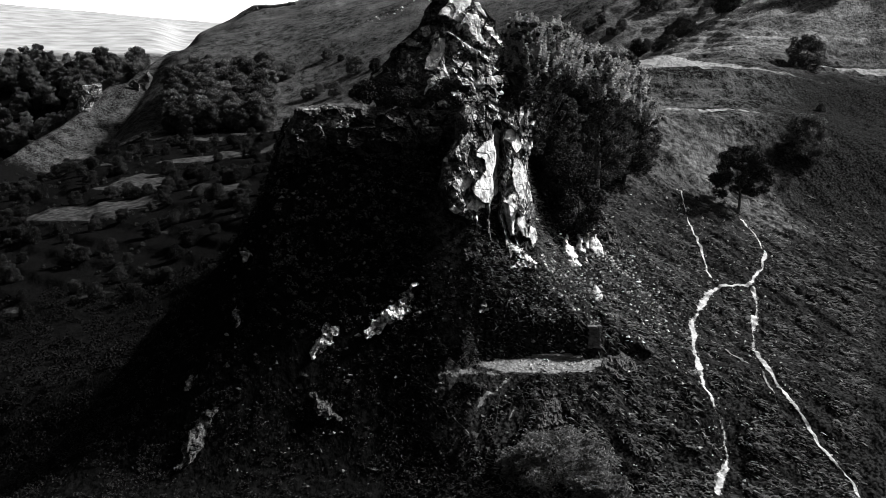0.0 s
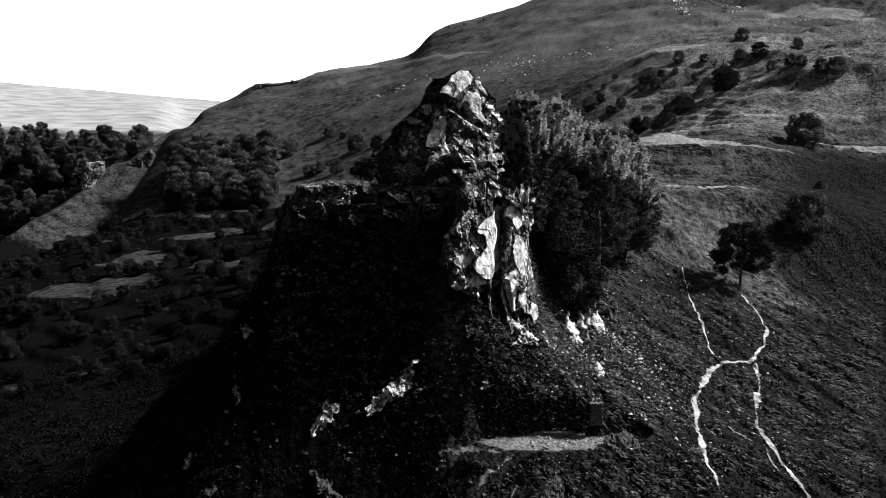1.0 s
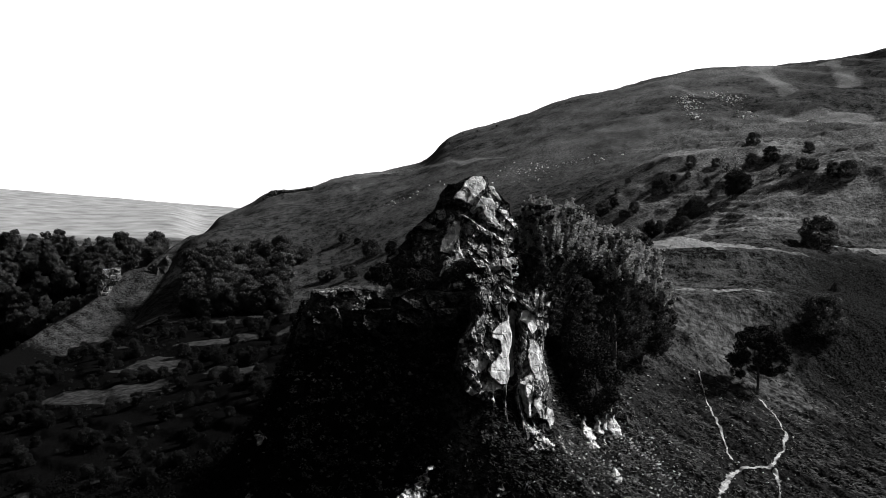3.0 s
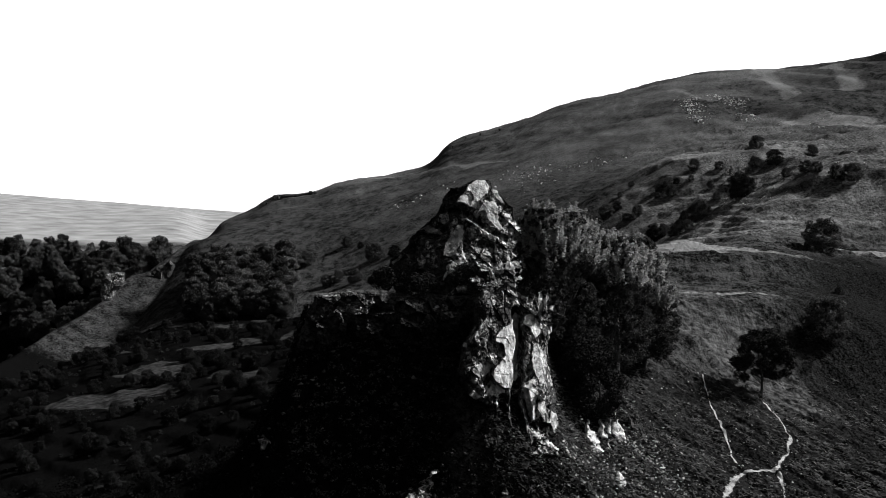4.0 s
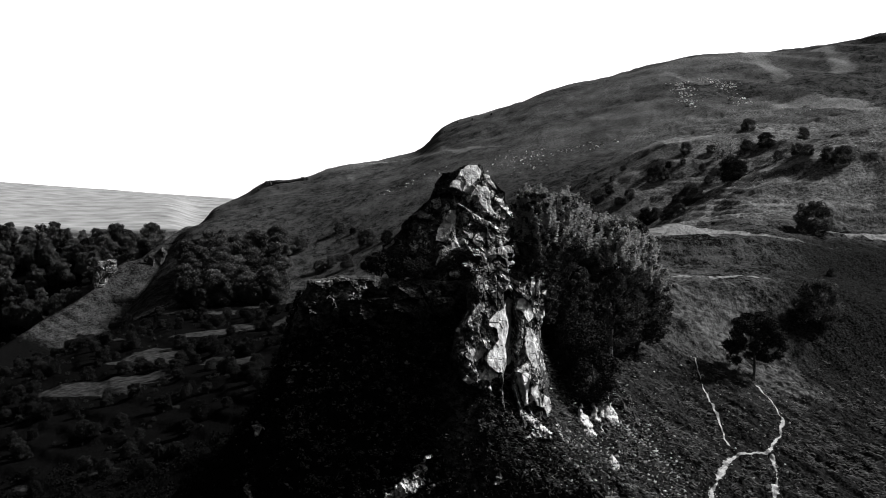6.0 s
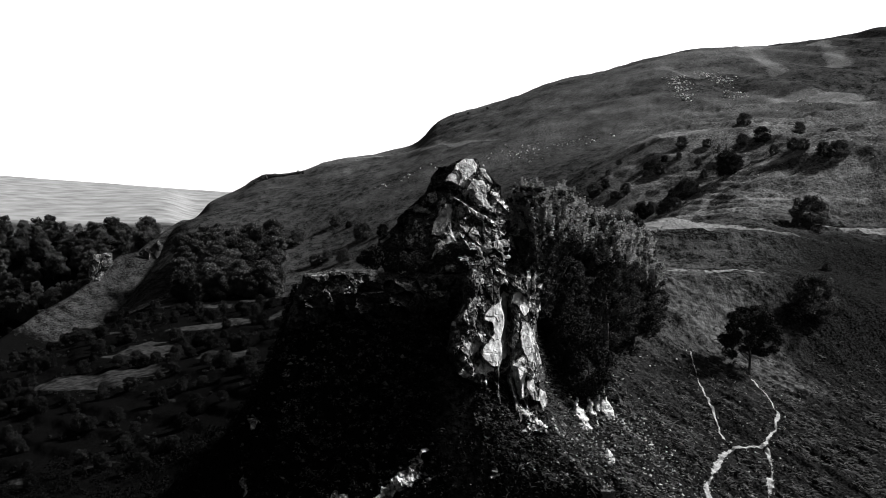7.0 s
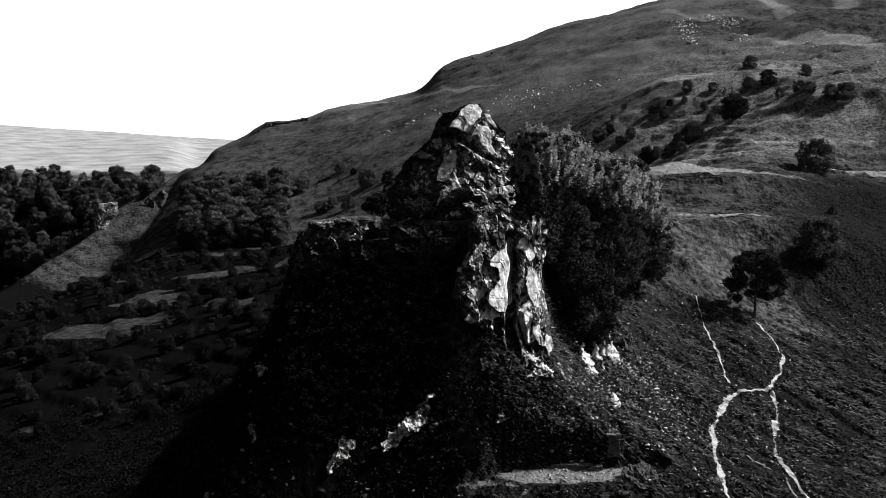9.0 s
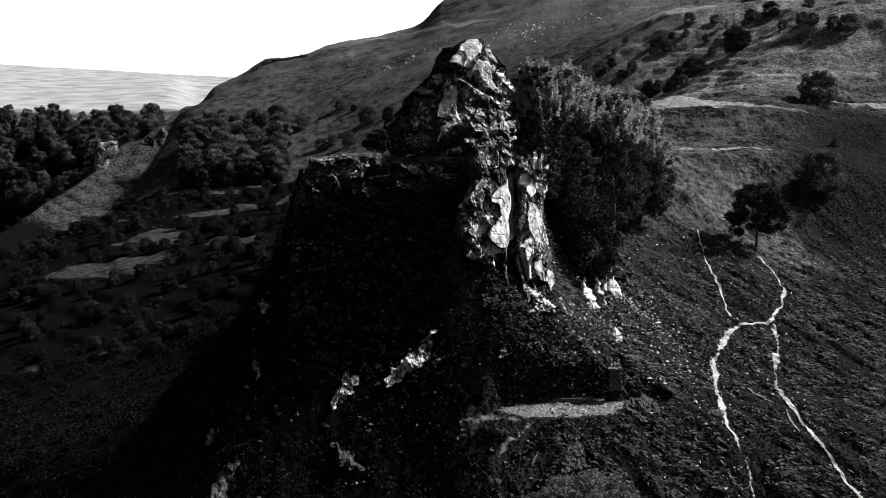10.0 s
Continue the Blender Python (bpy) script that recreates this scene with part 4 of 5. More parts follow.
outcrop("broken grey rock step under the ledge", [(8.61, 26.44), (9.54, 26.33), (9.77, 25.09), (10.20, 23.66), (8.61, 23.16), (7.99, 23.66), (8.77, 24.90)], 83.35, 1.31, 0.5, 49, 0.3)
outcrop("grey rock rib in scrub below the slab", [(-7.78, 25.64), (-7.21, 25.41), (-5.65, 24.24), (-4.55, 23.59), (-5.65, 23.63), (-7.21, 24.77)], 83.04, 0.94, 0.4, 50, 0.1)
outcrop("pale broken stone among scrub under the crag", [(4.67, 32.04), (5.24, 31.87), (4.87, 30.44), (4.01, 30.32), (4.26, 30.89)], 89.83, 0.90, 0.4, 51, 0.45)
outcrop("long curved white rib at the crag's foot", [(6.09, 35.02), (6.61, 35.10), (7.69, 33.81), (8.85, 32.77), (8.42, 32.47), (6.95, 33.55)], 94.39, 0.92, 0.6, 61, 0.75)
outcrop("white rock tooth at the crag's foot", [(4.86, 34.57), (5.45, 34.74), (5.45, 33.68), (4.95, 33.60)], 93.08, 0.91, 0.35, 62, 0.6)
outcrop("white rock tooth at the crag's foot", [(8.97, 33.41), (9.54, 33.67), (10.06, 32.45), (9.36, 32.32)], 95.32, 1.60, 0.35, 63, 0.65)
outcrop("broken pale stones at the crag's foot", [(6.58, 33.17), (8.33, 32.91), (7.73, 32.48), (6.67, 32.65)], 94.24, 1.04, 0.4, 64, 0.5)
outcrop("grey broken rock at the crag's foot", [(2.87, 34.51), (4.16, 34.63), (3.87, 33.68), (3.12, 33.68)], 91.80, 0.84, 0.5, 65, 0.3)
outcrop("ragged white rock splash at the crag's foot", [(11.95, 34.16), (12.17, 33.44), (12.58, 33.25), (12.94, 31.81), (12.49, 31.99), (12.17, 31.08), (11.81, 31.90), (11.50, 31.72), (11.68, 33.03)], 97.74, 1.60, 0.65, 31, 0.68)
outcrop("ragged white rock splash at the crag's foot", [(13.00, 33.95), (13.37, 34.14), (13.42, 33.21), (13.74, 32.48), (13.37, 31.55), (13.10, 32.38), (12.82, 32.66)], 100.03, 1.60, 0.65, 33, 0.62)
outcrop("ragged white rock splash at the crag's foot", [(14.50, 35.36), (14.74, 34.98), (14.64, 33.95), (15.02, 33.29), (15.49, 31.70), (15.02, 31.89), (14.74, 31.04), (14.36, 32.17), (13.89, 32.26), (14.22, 33.57)], 100.45, 1.60, 0.65, 35, 0.6)
outcrop("pale slanting rock slab at the crag's foot", [(7.08, 34.67), (7.43, 34.54), (7.86, 33.68), (8.72, 32.73), (8.46, 32.47), (7.69, 33.07), (7.17, 33.94)], 94.42, 1.08, 0.5, 66, 0.75)
outcrop("small white rock in the grass below the crag", [(13.41, 30.87), (13.76, 31.13), (14.06, 30.53), (13.85, 29.92), (13.50, 30.10)], 94.83, 1.60, 0.4, 36, 0.7)
outcrop("thin white rock blade at the crag's foot", [(13.89, 34.23), (14.27, 34.04), (14.08, 33.11), (13.80, 32.54), (13.56, 32.87)], 102.55, 1.60, 0.5, 38, 0.6)
outcrop("grey stony patch beside the crag's foot", [(15.67, 33.81), (16.47, 34.04), (17.08, 32.40), (16.71, 31.23), (15.86, 31.93)], 101.65, 1.60, 0.3, 37, 0.25)
outcrop("pale cliff face at the edge of the gorge", [(-136.21, 19.17), (-136.22, 27.33), (-134.74, 30.21), (-128.72, 30.93), (-127.93, 26.74), (-130.74, 23.41), (-132.87, 19.64)], 501, 0.25, 1.6, 52, 0.42, 0.45)
outcrop("broken pale rock strip on the gorge slope", [(-123.77, 29.72), (-121.05, 32.08), (-115.96, 34.93), (-114.41, 32.14), (-115.61, 27.47), (-118.32, 24.65), (-120.82, 27.42)], 531, 0.35, 1.2, 54, 0.34, 0.3)
outcrop("dark rock ledge on the mountain's brow", [(-97.36, 62.57), (-92.89, 66.83), (-77.39, 67.75), (-70.89, 68.87), (-72.71, 67.35), (-83.54, 66.01), (-90.3, 64.29), (-94.8, 60.66)], 692.5, 0.6, 1.2, 56, 0.12, 0.2)

# ---- trees ----
rng = np.random.default_rng(7)


def leaves_mesh(name, clumps, leaf, per, mat, seed, flat=0.0):
    """Many small leaf blades in clumps (x, y, z, radius): an uneven crown with gaps."""
    g = np.random.default_rng(seed)
    pos = []
    for x, y, z, r in clumps:
        v = g.normal(size=(per, 3))
        v /= np.linalg.norm(v, axis=1, keepdims=True)
        pos.append(np.array([x, y, z]) + v * (r * g.uniform(0.35, 1.0, (per, 1)) ** 0.6) * np.array([1, 1, 0.8]))
    pos = np.concatenate(pos)
    n = len(pos)
    a = g.normal(size=(n, 3))
    a[:, 2] *= 0.6
    a /= np.linalg.norm(a, axis=1, keepdims=True)
    b = np.cross(a, g.normal(size=(n, 3)))
    b /= np.linalg.norm(b, axis=1, keepdims=True) + 1e-9
    s = leaf * g.uniform(0.6, 1.3, (n, 1))
    quad = np.stack([pos - a * s, pos + b * s * 0.45, pos + a * s, pos - b * s * 0.45], 1).reshape(-1, 3)
    return mesh_of(name, quad, np.arange(4 * n).reshape(n, 4), [mat], False)


def limb_mesh(name, lines, mat, sides=7):
    """Tapered tubes along polylines of (x, y, z, radius)."""
    verts, faces = [], []
    for line in lines:
        start = len(verts)
        for k, (x, y, z, r) in enumerate(line):
            for s in range(sides):
                w = 2 * math.pi * s / sides
                verts.append((x + r * math.cos(w), y + r * math.sin(w), z + 0.25 * r * math.cos(w)))
        for k in range(len(line) - 1):
            for s in range(sides):
                a, b = start + k * sides + s, start + k * sides + (s + 1) % sides
                faces.append((a, b, b + sides, a + sides))
    return mesh_of(name, verts, faces, [mat], True)


def make_tree(name, label, height, width, trunk_h, leaf, per, clumps, mat, bark, seed, category="tree", top_bias=0.0, stems=1, group="", fine=1.0, shoots=0, lit=None):
    """A tree with a tapered trunk, limbs and a crown of leaf clumps."""
    g = np.random.default_rng(seed)
    root = thing(name, label, category, group=group)
    cl, lines = [], []
    for st in range(stems):
        bx, by = (g.uniform(-0.12, 0.12, 2) * width if stems > 1 else (0, 0))
        lx, ly = g.uniform(-0.1, 0.1, 2) * width
        r0 = 0.028 * height / stems ** 0.5
        pts = [(bx + lx * f + 0.03 * width * math.sin(5 * f + st), by + ly * f, height * 0.85 * f - 0.3 * (f == 0), r0 * (1 - 0.85 * f)) for f in np.linspace(0, 1, 7)]
        lines.append(pts)
    for k in range(clumps):
        f = (k + 0.5) / clumps
        w = g.uniform(0, 2 * math.pi)
        zc = trunk_h + (height - trunk_h) * g.uniform(0, 1) ** (1 - top_bias)
        q = (zc - trunk_h) / (height - trunk_h)
        wid = 0.5 * width * math.sqrt(max(0.02, 1 - (2 * q - 0.85) ** 2 / 1.4)) * g.uniform(0.25, 1.0) ** 0.5
        rad = width * g.uniform(0.09, 0.17) * fine
        x, y, z = wid * math.cos(w), wid * math.sin(w), min(zc * (1 + 0.08 * g.normal()), height * (0.99 - 0.02 * (shoots > 0)))
        cl.append((x, y, z, rad))
        if k % 3 == 0:
            z1 = max(trunk_h * 0.6, z - 0.25 * height)
            lines.append([(0, 0, z1, 0.009 * height), (x * 0.5, y * 0.5, (z1 + z) * 0.5, 0.006 * height), (x, y, z, 0.002 * height)])
    # crown top gets a brighter leaf colour, as the sun would light it
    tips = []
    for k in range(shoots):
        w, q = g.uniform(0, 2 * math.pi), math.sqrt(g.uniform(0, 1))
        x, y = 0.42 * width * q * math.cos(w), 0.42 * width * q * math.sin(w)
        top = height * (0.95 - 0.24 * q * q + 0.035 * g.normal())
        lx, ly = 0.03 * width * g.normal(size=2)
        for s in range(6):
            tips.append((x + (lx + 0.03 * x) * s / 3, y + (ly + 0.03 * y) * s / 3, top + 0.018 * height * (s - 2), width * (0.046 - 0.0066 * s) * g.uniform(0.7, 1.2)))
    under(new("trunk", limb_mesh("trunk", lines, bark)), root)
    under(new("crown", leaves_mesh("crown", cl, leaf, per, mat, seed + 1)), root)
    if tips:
        under(new("crown_top", leaves_mesh("crown_top", tips, leaf, 13, lit or mat, seed + 2)), root)
    return root


def plant(proto, x, y, size=1.0, turn=0.0, sink=0.1):
    m = Matrix.Translation((x, y, ground_z(x, y) - sink)) @ Matrix.Rotation(turn, 4, "Z")
    ob = copy_thing(proto, m)
    ob.scale = (size, size, size)
    return ob


def put(proto, x, y, size=1.0, turn=0.0, sink=0.1):
    proto.location = (x, y, ground_z(x, y) - sink)
    proto.rotation_euler = (0, 0, turn)
    proto.scale = (size,) * 3
    return proto


for k, (x, y, w) in enumerate([(10.6, 109.0, 7.4), (15.0, 113.9, 8.5), (19.3, 120.1, 7.1), (12.6, 117.9, 6.4), (19.3, 127.1, 7.5), (8.0, 100.6, 4.1)]):
    t = make_tree("birch_tree", "tall multi-stemmed birch with sunlit top leaves beside the crag", [13.2, 12.6, 9.2, 12.6, 10.4, 11.6][k], w, 1.0, 0.12, 100, 480, SHADED_BIRCH_LEAF, BARK_PALE, 50 + k, stems=2, fine=0.42, shoots=420, lit=LIT_AND_SAPLING_LEAF)
    put(t, x, y)
for k, (x, y, w) in enumerate([(31.2, 121.9, 6.0)]):
    put(make_tree("hill_tree", "small dark round-crowned tree on the grass slope", w * 1.02, w, 1.9, 0.12, 360, 70, LEAF_TREE, BARK, 70, fine=0.8), x, y)
for k, (x, y, w) in enumerate([(11.9, 106.8, 5.3), (13.1, 104.8, 4.7), (11.2, 109.8, 4.5)]):
    put(make_tree("shrub", "dense dark leafy shrub at the foot of the crag", w * 1.0, w, 0.2, 0.12, 260, 60, LEAF_DARK, BARK, 75 + k, "shrub"), x, y)
for k, (x, y, w) in enumerate([(9.3, 79.8, 7.2), (7.0, 80.1, 3.6), (11.6, 77.5, 3.9)]):
    put(make_tree("shrub", "grey-leaved spreading shrub on the slope under the ledge", w * 0.45, w, 0.1, 0.10, 220, 60, LEAF_PALE, BARK, 80 + k, "shrub", fine=0.8, shoots=90), x, y)


def perched(x, y, z, w, seed, mat, label):
    t = make_tree("shrub", label, w * 0.45, w, 0.1, 0.08, 220, 40, mat, BARK, seed, "shrub")
    t.location = (x, y, z)


perched(*(-4.29, 101.0, 44.98), 3.6, 86, LEAF_DARK, "wiry shrub growing on the crag's shoulder")
perched(*(2.08, 100.0, 45.03), 4.0, 87, LEAF_DARK, "dark shrub growing at the foot of the peak")
perched(*(-1.75, 99.5, 44.61), 3.4, 88, LEAF_DARK, "dark shrub growing on the crag's shoulder")

protos = []
for k in range(4):
    protos.append(make_tree("bush", "dark rounded bush on the hillside", 1.0, 1.1, 0.05, 0.034, 110, 70, [LEAF_BUSH, LEAF][k % 2], BARK, 90 + k, "bush", group="hillside bushes"))
first = [True] * 4


def bush_at(x, y, w, k):
    if first[k]:
        first[k] = False
        return put(protos[k], x, y, w * 0.78, 1.7 * k, 0.05 * w)
    return plant(protos[k], x, y, w * 0.78, rng.uniform(0, 6.3), 0.05 * w)


for n, (x, y, w) in enumerate([(57.4, 188.9, 6.4), (40.7, 132.4, 5.4), (93.5, 372.2, 4.7), (89.1, 335.3, 5.1), (100.2, 339.3, 4.0), (71.8, 246.9, 3.1), (73.1, 244.5, 2.9), (76.1, 241.5, 3.3), (78.4, 240.1, 4.6), (60.1, 251.8, 6.1), (68.6, 340.3, 3.7), (74.9, 337.9, 3.1), (84.5, 337.7, 3.7), (60.7, 330.9, 3.6), (43.4, 330.4, 4.5), (47.0, 277.0, 4.3), (62.9, 305.3, 5.5), (68.7, 249.4, 2.5), (-39.3, 521.2, 5.6), (-54.7, 506.8, 7.8), (-25.9, 482.6, 8.7), (-18.1, 477.2, 5.6), (-38.8, 467.3, 5.5)]):
    bush_at(x, y, w, (3, 1, 3, 0, 1, 3)[n % 6])

# bushes in the dip beside the stony hill
for n, (x, y, w) in enumerate([(61.7, 306.0, 5.0), (52.9, 252.5, 3.6), (59.9, 309.0, 3.0), (51.9, 306.5, 3.2), (49.3, 278.0, 3.6), (47.2, 252.5, 3.4), (48.3, 245.0, 2.6), (59.8, 252.5, 4.6), (61.9, 253.0, 3.8), (69.1, 314.5, 2.6), (77.3, 336.0, 2.6), (46.5, 332.5, 3.0), (48.7, 320.0, 2.4), (58.3, 335.5, 2.6), (62.7, 334.5, 2.2), (52.4, 346.5, 2.0), (48.4, 340.0, 1.8)]):
    bush_at(x, y, w, (3, 1, 0)[n % 3])

for k, (x, y, w) in enumerate([(77.0, 325.4, 3.8), (75.5, 333.0, 2.4)]):
    put(make_tree("sapling", "slender pale-leaved young birch on the hillside", w * 1.9, w, 0.8, 0.09, 90, 60, LIT_AND_SAPLING_LEAF, BARK_PALE, 110 + k, fine=0.7), x, y)
for n, (x, y, w) in enumerate([(6.2, 721.8, 1.1), (14.2, 749.0, 1.3), (22.4, 730.9, 1.2), (33.1, 719.2, 1.4), (-73.3, 699.4, 2.8), (-70.6, 697.4, 2.2), (-90.1, 702.3, 2.5), (50.3, 322.0, 3.2), (47.4, 321.8, 2.6), (51.3, 269.9, 2.7), (70.3, 327.2, 2.4), (66.6, 334.2, 2.0), (57.1, 331.6, 1.9), (60.1, 335.8, 1.7), (51.4, 161.2, 1.5), (-33.3, 512.2, 3.2), (-61.1, 512.2, 6.9), (-43.1, 467.9, 5.1), (-31.7, 455.7, 6.2), (-90.0, 519.0, 7.0)]):
    bush_at(x, y, w, (3, 1, 3, 0, 1, 3)[n % 6])

forest = []
for k in range(5):
    forest.append(make_tree("forest_tree", "leafy woodland tree among close neighbours", 1.0, 0.78, 0.1, 0.03, 170, 46, WOOD_LEAF, BARK, 120 + k, group="woodland", fine=1.25))
used = [False] * 5


def wood_tree(x, y, h):
    k = int(rng.integers(0, 5))
    if not used[k]:
        used[k] = True
        return put(forest[k], x, y, h)
    return plant(forest[k], x, y, h, rng.uniform(0, 6.3))


def wood(b0, b1, d0, d1, count, h0, h1):
    """Trees strewn over a stretch of land between two bearings and two distances."""
    for _ in range(count):
        b, d = rng.uniform(b0, b1), rng.uniform(d0, d1)
        wood_tree(b * d, d, rng.uniform(h0, h1))


wood(-0.37, -0.222, 600, 800, 215, 8, 14)
wood(-0.202, -0.122, 425, 512, 165, 6, 11)

# ---- bushes along the valley's terraces ----
undergrowth = []
tries = np.stack([rng.uniform(-0.35, -0.09, 1100), 225 + 205 * rng.uniform(0, 1, 1100) ** 0.8, 0.9 + 3.6 * rng.uniform(0, 1, 1100) ** 2], -1)
tx, ty = tries[:, 0] * tries[:, 1], tries[:, 1]
reach, drift, level = field_reach(tx, ty), fbm(tx / 24, ty / 6, 2, 80), terrain(tx, ty)
for n in range(1100):
    b, d, w = tries[n]
    if reach[n] < -0.3 and (reach[n] > -3.5 or drift[n] < 0.0):
        if w > 2.0:
            bush_at(b * d, d, w, 2 * (n % 2))
        else:
            undergrowth.append((b * d, d, level[n] + 0.25 * w, 0.42 * w))
tagged(new("undergrowth", leaves_mesh("undergrowth", undergrowth, 0.16, 90, LEAF_BUSH, 83)), "low dark scrub between the valley's fields", "scrub", kind="stuff")

# ---- footpaths ----
def ribbon(name, label, points, width, seed, mat=None, lift=0.06, solid=0.72):
    """A worn path draped over the land, uneven in width."""
    pts = np.array(points, float)
    seg = np.concatenate([[0], np.cumsum(np.hypot(*np.diff(pts, axis=0).T))])
    s = np.arange(0, seg[-1], 0.12)
    x, y = np.interp(s, seg, pts[:, 0]), np.interp(s, seg, pts[:, 1])
    k = np.ones(9) / 9
    xp, yp = np.pad(x, 4, "edge"), np.pad(y, 4, "edge")
    x, y = np.convolve(xp, k, "valid"), np.convolve(yp, k, "valid")
    x, y = x + 0.25 * fbm(s / 1.5, s * 0 + seed, 3, seed), y + 0.25 * fbm(s / 1.5, s * 0 + seed + 5, 3, seed + 1)
    tx, ty = np.gradient(x), np.gradient(y)
    ln = np.hypot(tx, ty) + 1e-9
    nx, ny = -ty / ln, tx / ln
    wide = 1.0 * np.interp(s, seg, width) * (1 + 0.5 * fbm(s / 1.2, s * 0 + 3.3, 3, seed + 2))
    rows, wear = [], []
    for o in np.linspace(-1, 1, 11):
        w = wide * o * 0.5
        px, py = x + nx * w, y + ny * w
        rows.append(np.stack([px, py, terrain(px, py) + lift], -1))
        wear.append(solid * (1 - abs(o)) ** 0.8 + 0.36 * fbm(s / 1.8, s * 0 + 1.1, 3, seed + 4))
    wear = np.stack(wear, 1)
    v = np.stack(rows, 1)
    n, m = v.shape[:2]
    idx = np.arange(n * m).reshape(n, m)
    q = np.stack([idx[:-1, :-1], idx[:-1, 1:], idx[1:, 1:], idx[1:, :-1]], -1).reshape(-1, 4)
    return tagged(new(name, mesh_of(name, v.reshape(-1, 3), q, [mat or PATH_SOIL], True, {"wear": wear.ravel()})), label, "path", kind="structure")


PATHS = []
P = [(25.6, 122.7), (25.2, 118.5), (24.9, 113.9), (25.0, 111.3), (25.0, 108.9), (24.8, 106.7), (24.8, 104.5)]
ribbon("footpath", "narrow worn chalk footpath on the grass slope", PATHS.append(P) or P, [0.4] * len(P), 201)
P = [(31.0, 120.1), (30.8, 117.3), (31.5, 115.9), (31.2, 113.2), (31.1, 111.2), (30.1, 108.3), (28.9, 106.2), (28.2, 104.8), (26.5, 104.0), (25.0, 103.7), (23.9, 101.8), (23.1, 100.1), (22.2, 98.4), (21.7, 97.7), (21.6, 95.8), (20.8, 92.4), (20.5, 89.2), (20.4, 86.9), (20.9, 86.0), (20.9, 84.9), (21.0, 83.7), (21.0, 82.2), (20.5, 80.6), (19.9, 79.4), (19.4, 78.1)]
ribbon("footpath", "winding worn chalk footpath down the grass slope", PATHS.append(P) or P, [0.5, 0.5, 0.35, 0.4, 0.5, 0.5, 0.6, 0.6, 0.5, 0.6, 0.8, 0.9, 0.9, 0.8, 0.7, 0.7, 0.7, 0.75, 0.8, 0.8, 0.9, 0.9, 0.9, 0.8, 0.8], 202)
P = [(28.2, 104.6), (28.2, 103.2), (27.8, 101.1), (26.9, 98.6), (26.4, 96.2), (26.0, 94.8), (25.9, 91.9), (25.9, 89.7), (26.3, 87.9), (26.5, 85.9), (27.0, 84.6), (27.3, 82.9), (27.6, 81.4), (28.3, 80.4), (28.8, 78.9), (28.8, 77.4)]
ribbon("footpath", "broad worn chalk footpath down the grass slope", PATHS.append(P) or P, [0.6, 0.7, 0.8, 0.9, 0.9, 0.8, 0.7, 0.7, 0.6, 0.6, 0.7, 0.7, 0.7, 0.6, 0.6, 0.6], 203)

P = [(23.4, 93.3), (24.1, 92.5), (24.7, 90.8), (25.7, 90.1)]
ribbon("footpath", "faint side track in the grass", PATHS.append(P) or P, [0.3] * len(P), 204, EARTH_PALE)
P = [(25.3, 89.9), (25.3, 87.4), (25.5, 85.9), (25.9, 84.3)]
ribbon("footpath", "faint side track in the grass", PATHS.append(P) or P, [0.3] * len(P), 205, EARTH_PALE)
P = [(7.3, 87.3), (6.2, 86.2), (4.8, 85.1), (4.1, 84.3), (3.7, 83.3), (3.6, 82.6), (4.1, 82.1)]
ribbon("footpath", "earthy track looping down from the ledge", PATHS.append(P) or P, [0.5, 0.6, 0.7, 0.9, 1.1, 1.1, 0.9], 206, EARTH, solid=0.56)
P = [(6.8, 84.6), (6.3, 83.9), (5.8, 83.0), (5.3, 82.4)]
ribbon("footpath", "earthy track looping down from the ledge", PATHS.append(P) or P, [0.5, 0.6, 0.6, 0.7], 207, EARTH, solid=0.56)
P = [(1.0, 85.6), (2.2, 86.0), (3.8, 86.2), (5.5, 86.6), (7.0, 87.2)]
ribbon("footpath", "trodden turf running out beside the ledge", PATHS.append(P) or P, [0.6, 0.9, 0.9, 0.8, 0.7], 208, EARTH, solid=0.56)

# ---- ruined dry-stone wall at the back of the ledge ----
def dry_stone(name, label, x0, x1, y, courses, seed, height=0.2, deep=0.6, mat=None):
    """A wall of rough stones laid in courses, each stone a piece of its own."""
    g = np.random.default_rng(seed)
    root = thing(name, label, "wall", (0.5 * (x0 + x1), y, ground_z(0.5 * (x0 + x1), y) - 0.1))
    base = np.array([(i, j, k) for i in (-1, 1) for j in (-1, 1) for k in (-1, 1)], float) * 0.5
    quads = np.array([(0, 1, 3, 2), (4, 6, 7, 5), (0, 4, 5, 1), (2, 3, 7, 6), (0, 2, 6, 4), (1, 5, 7, 3)])
    blocks = []
    for k in range(6):
        blocks.append(mesh_of("stone", base + g.uniform(-0.07, 0.07, base.shape), quads, [mat or STONE], False))
    z = 0.0
    for c in range(courses):
        h, x = height * g.uniform(0.75, 1.25), x0 + 0.04 * g.normal()
        while x < x1 - 0.08:
            w = min(g.uniform(0.25, 0.55), x1 - x + 0.05)
            if courses < 8 and c > 1 + 1.6 * (1 + math.sin(2.3 * x) * math.cos(0.9 * x + seed)):
                x += w
                continue
            st = under(new("stone", blocks[int(g.integers(0, 6))]), root)
            st.location = (x + w / 2 - 0.5 * (x0 + x1), 0.05 * g.normal(), z + h / 2)
            st.scale = (w * 0.97, deep * g.uniform(0.85, 1.1), h * 0.95)
            st.rotation_euler = (0.05 * g.normal(), 0.04 * g.normal(), 0.08 * g.normal())
            x += w
        z += h
    return root


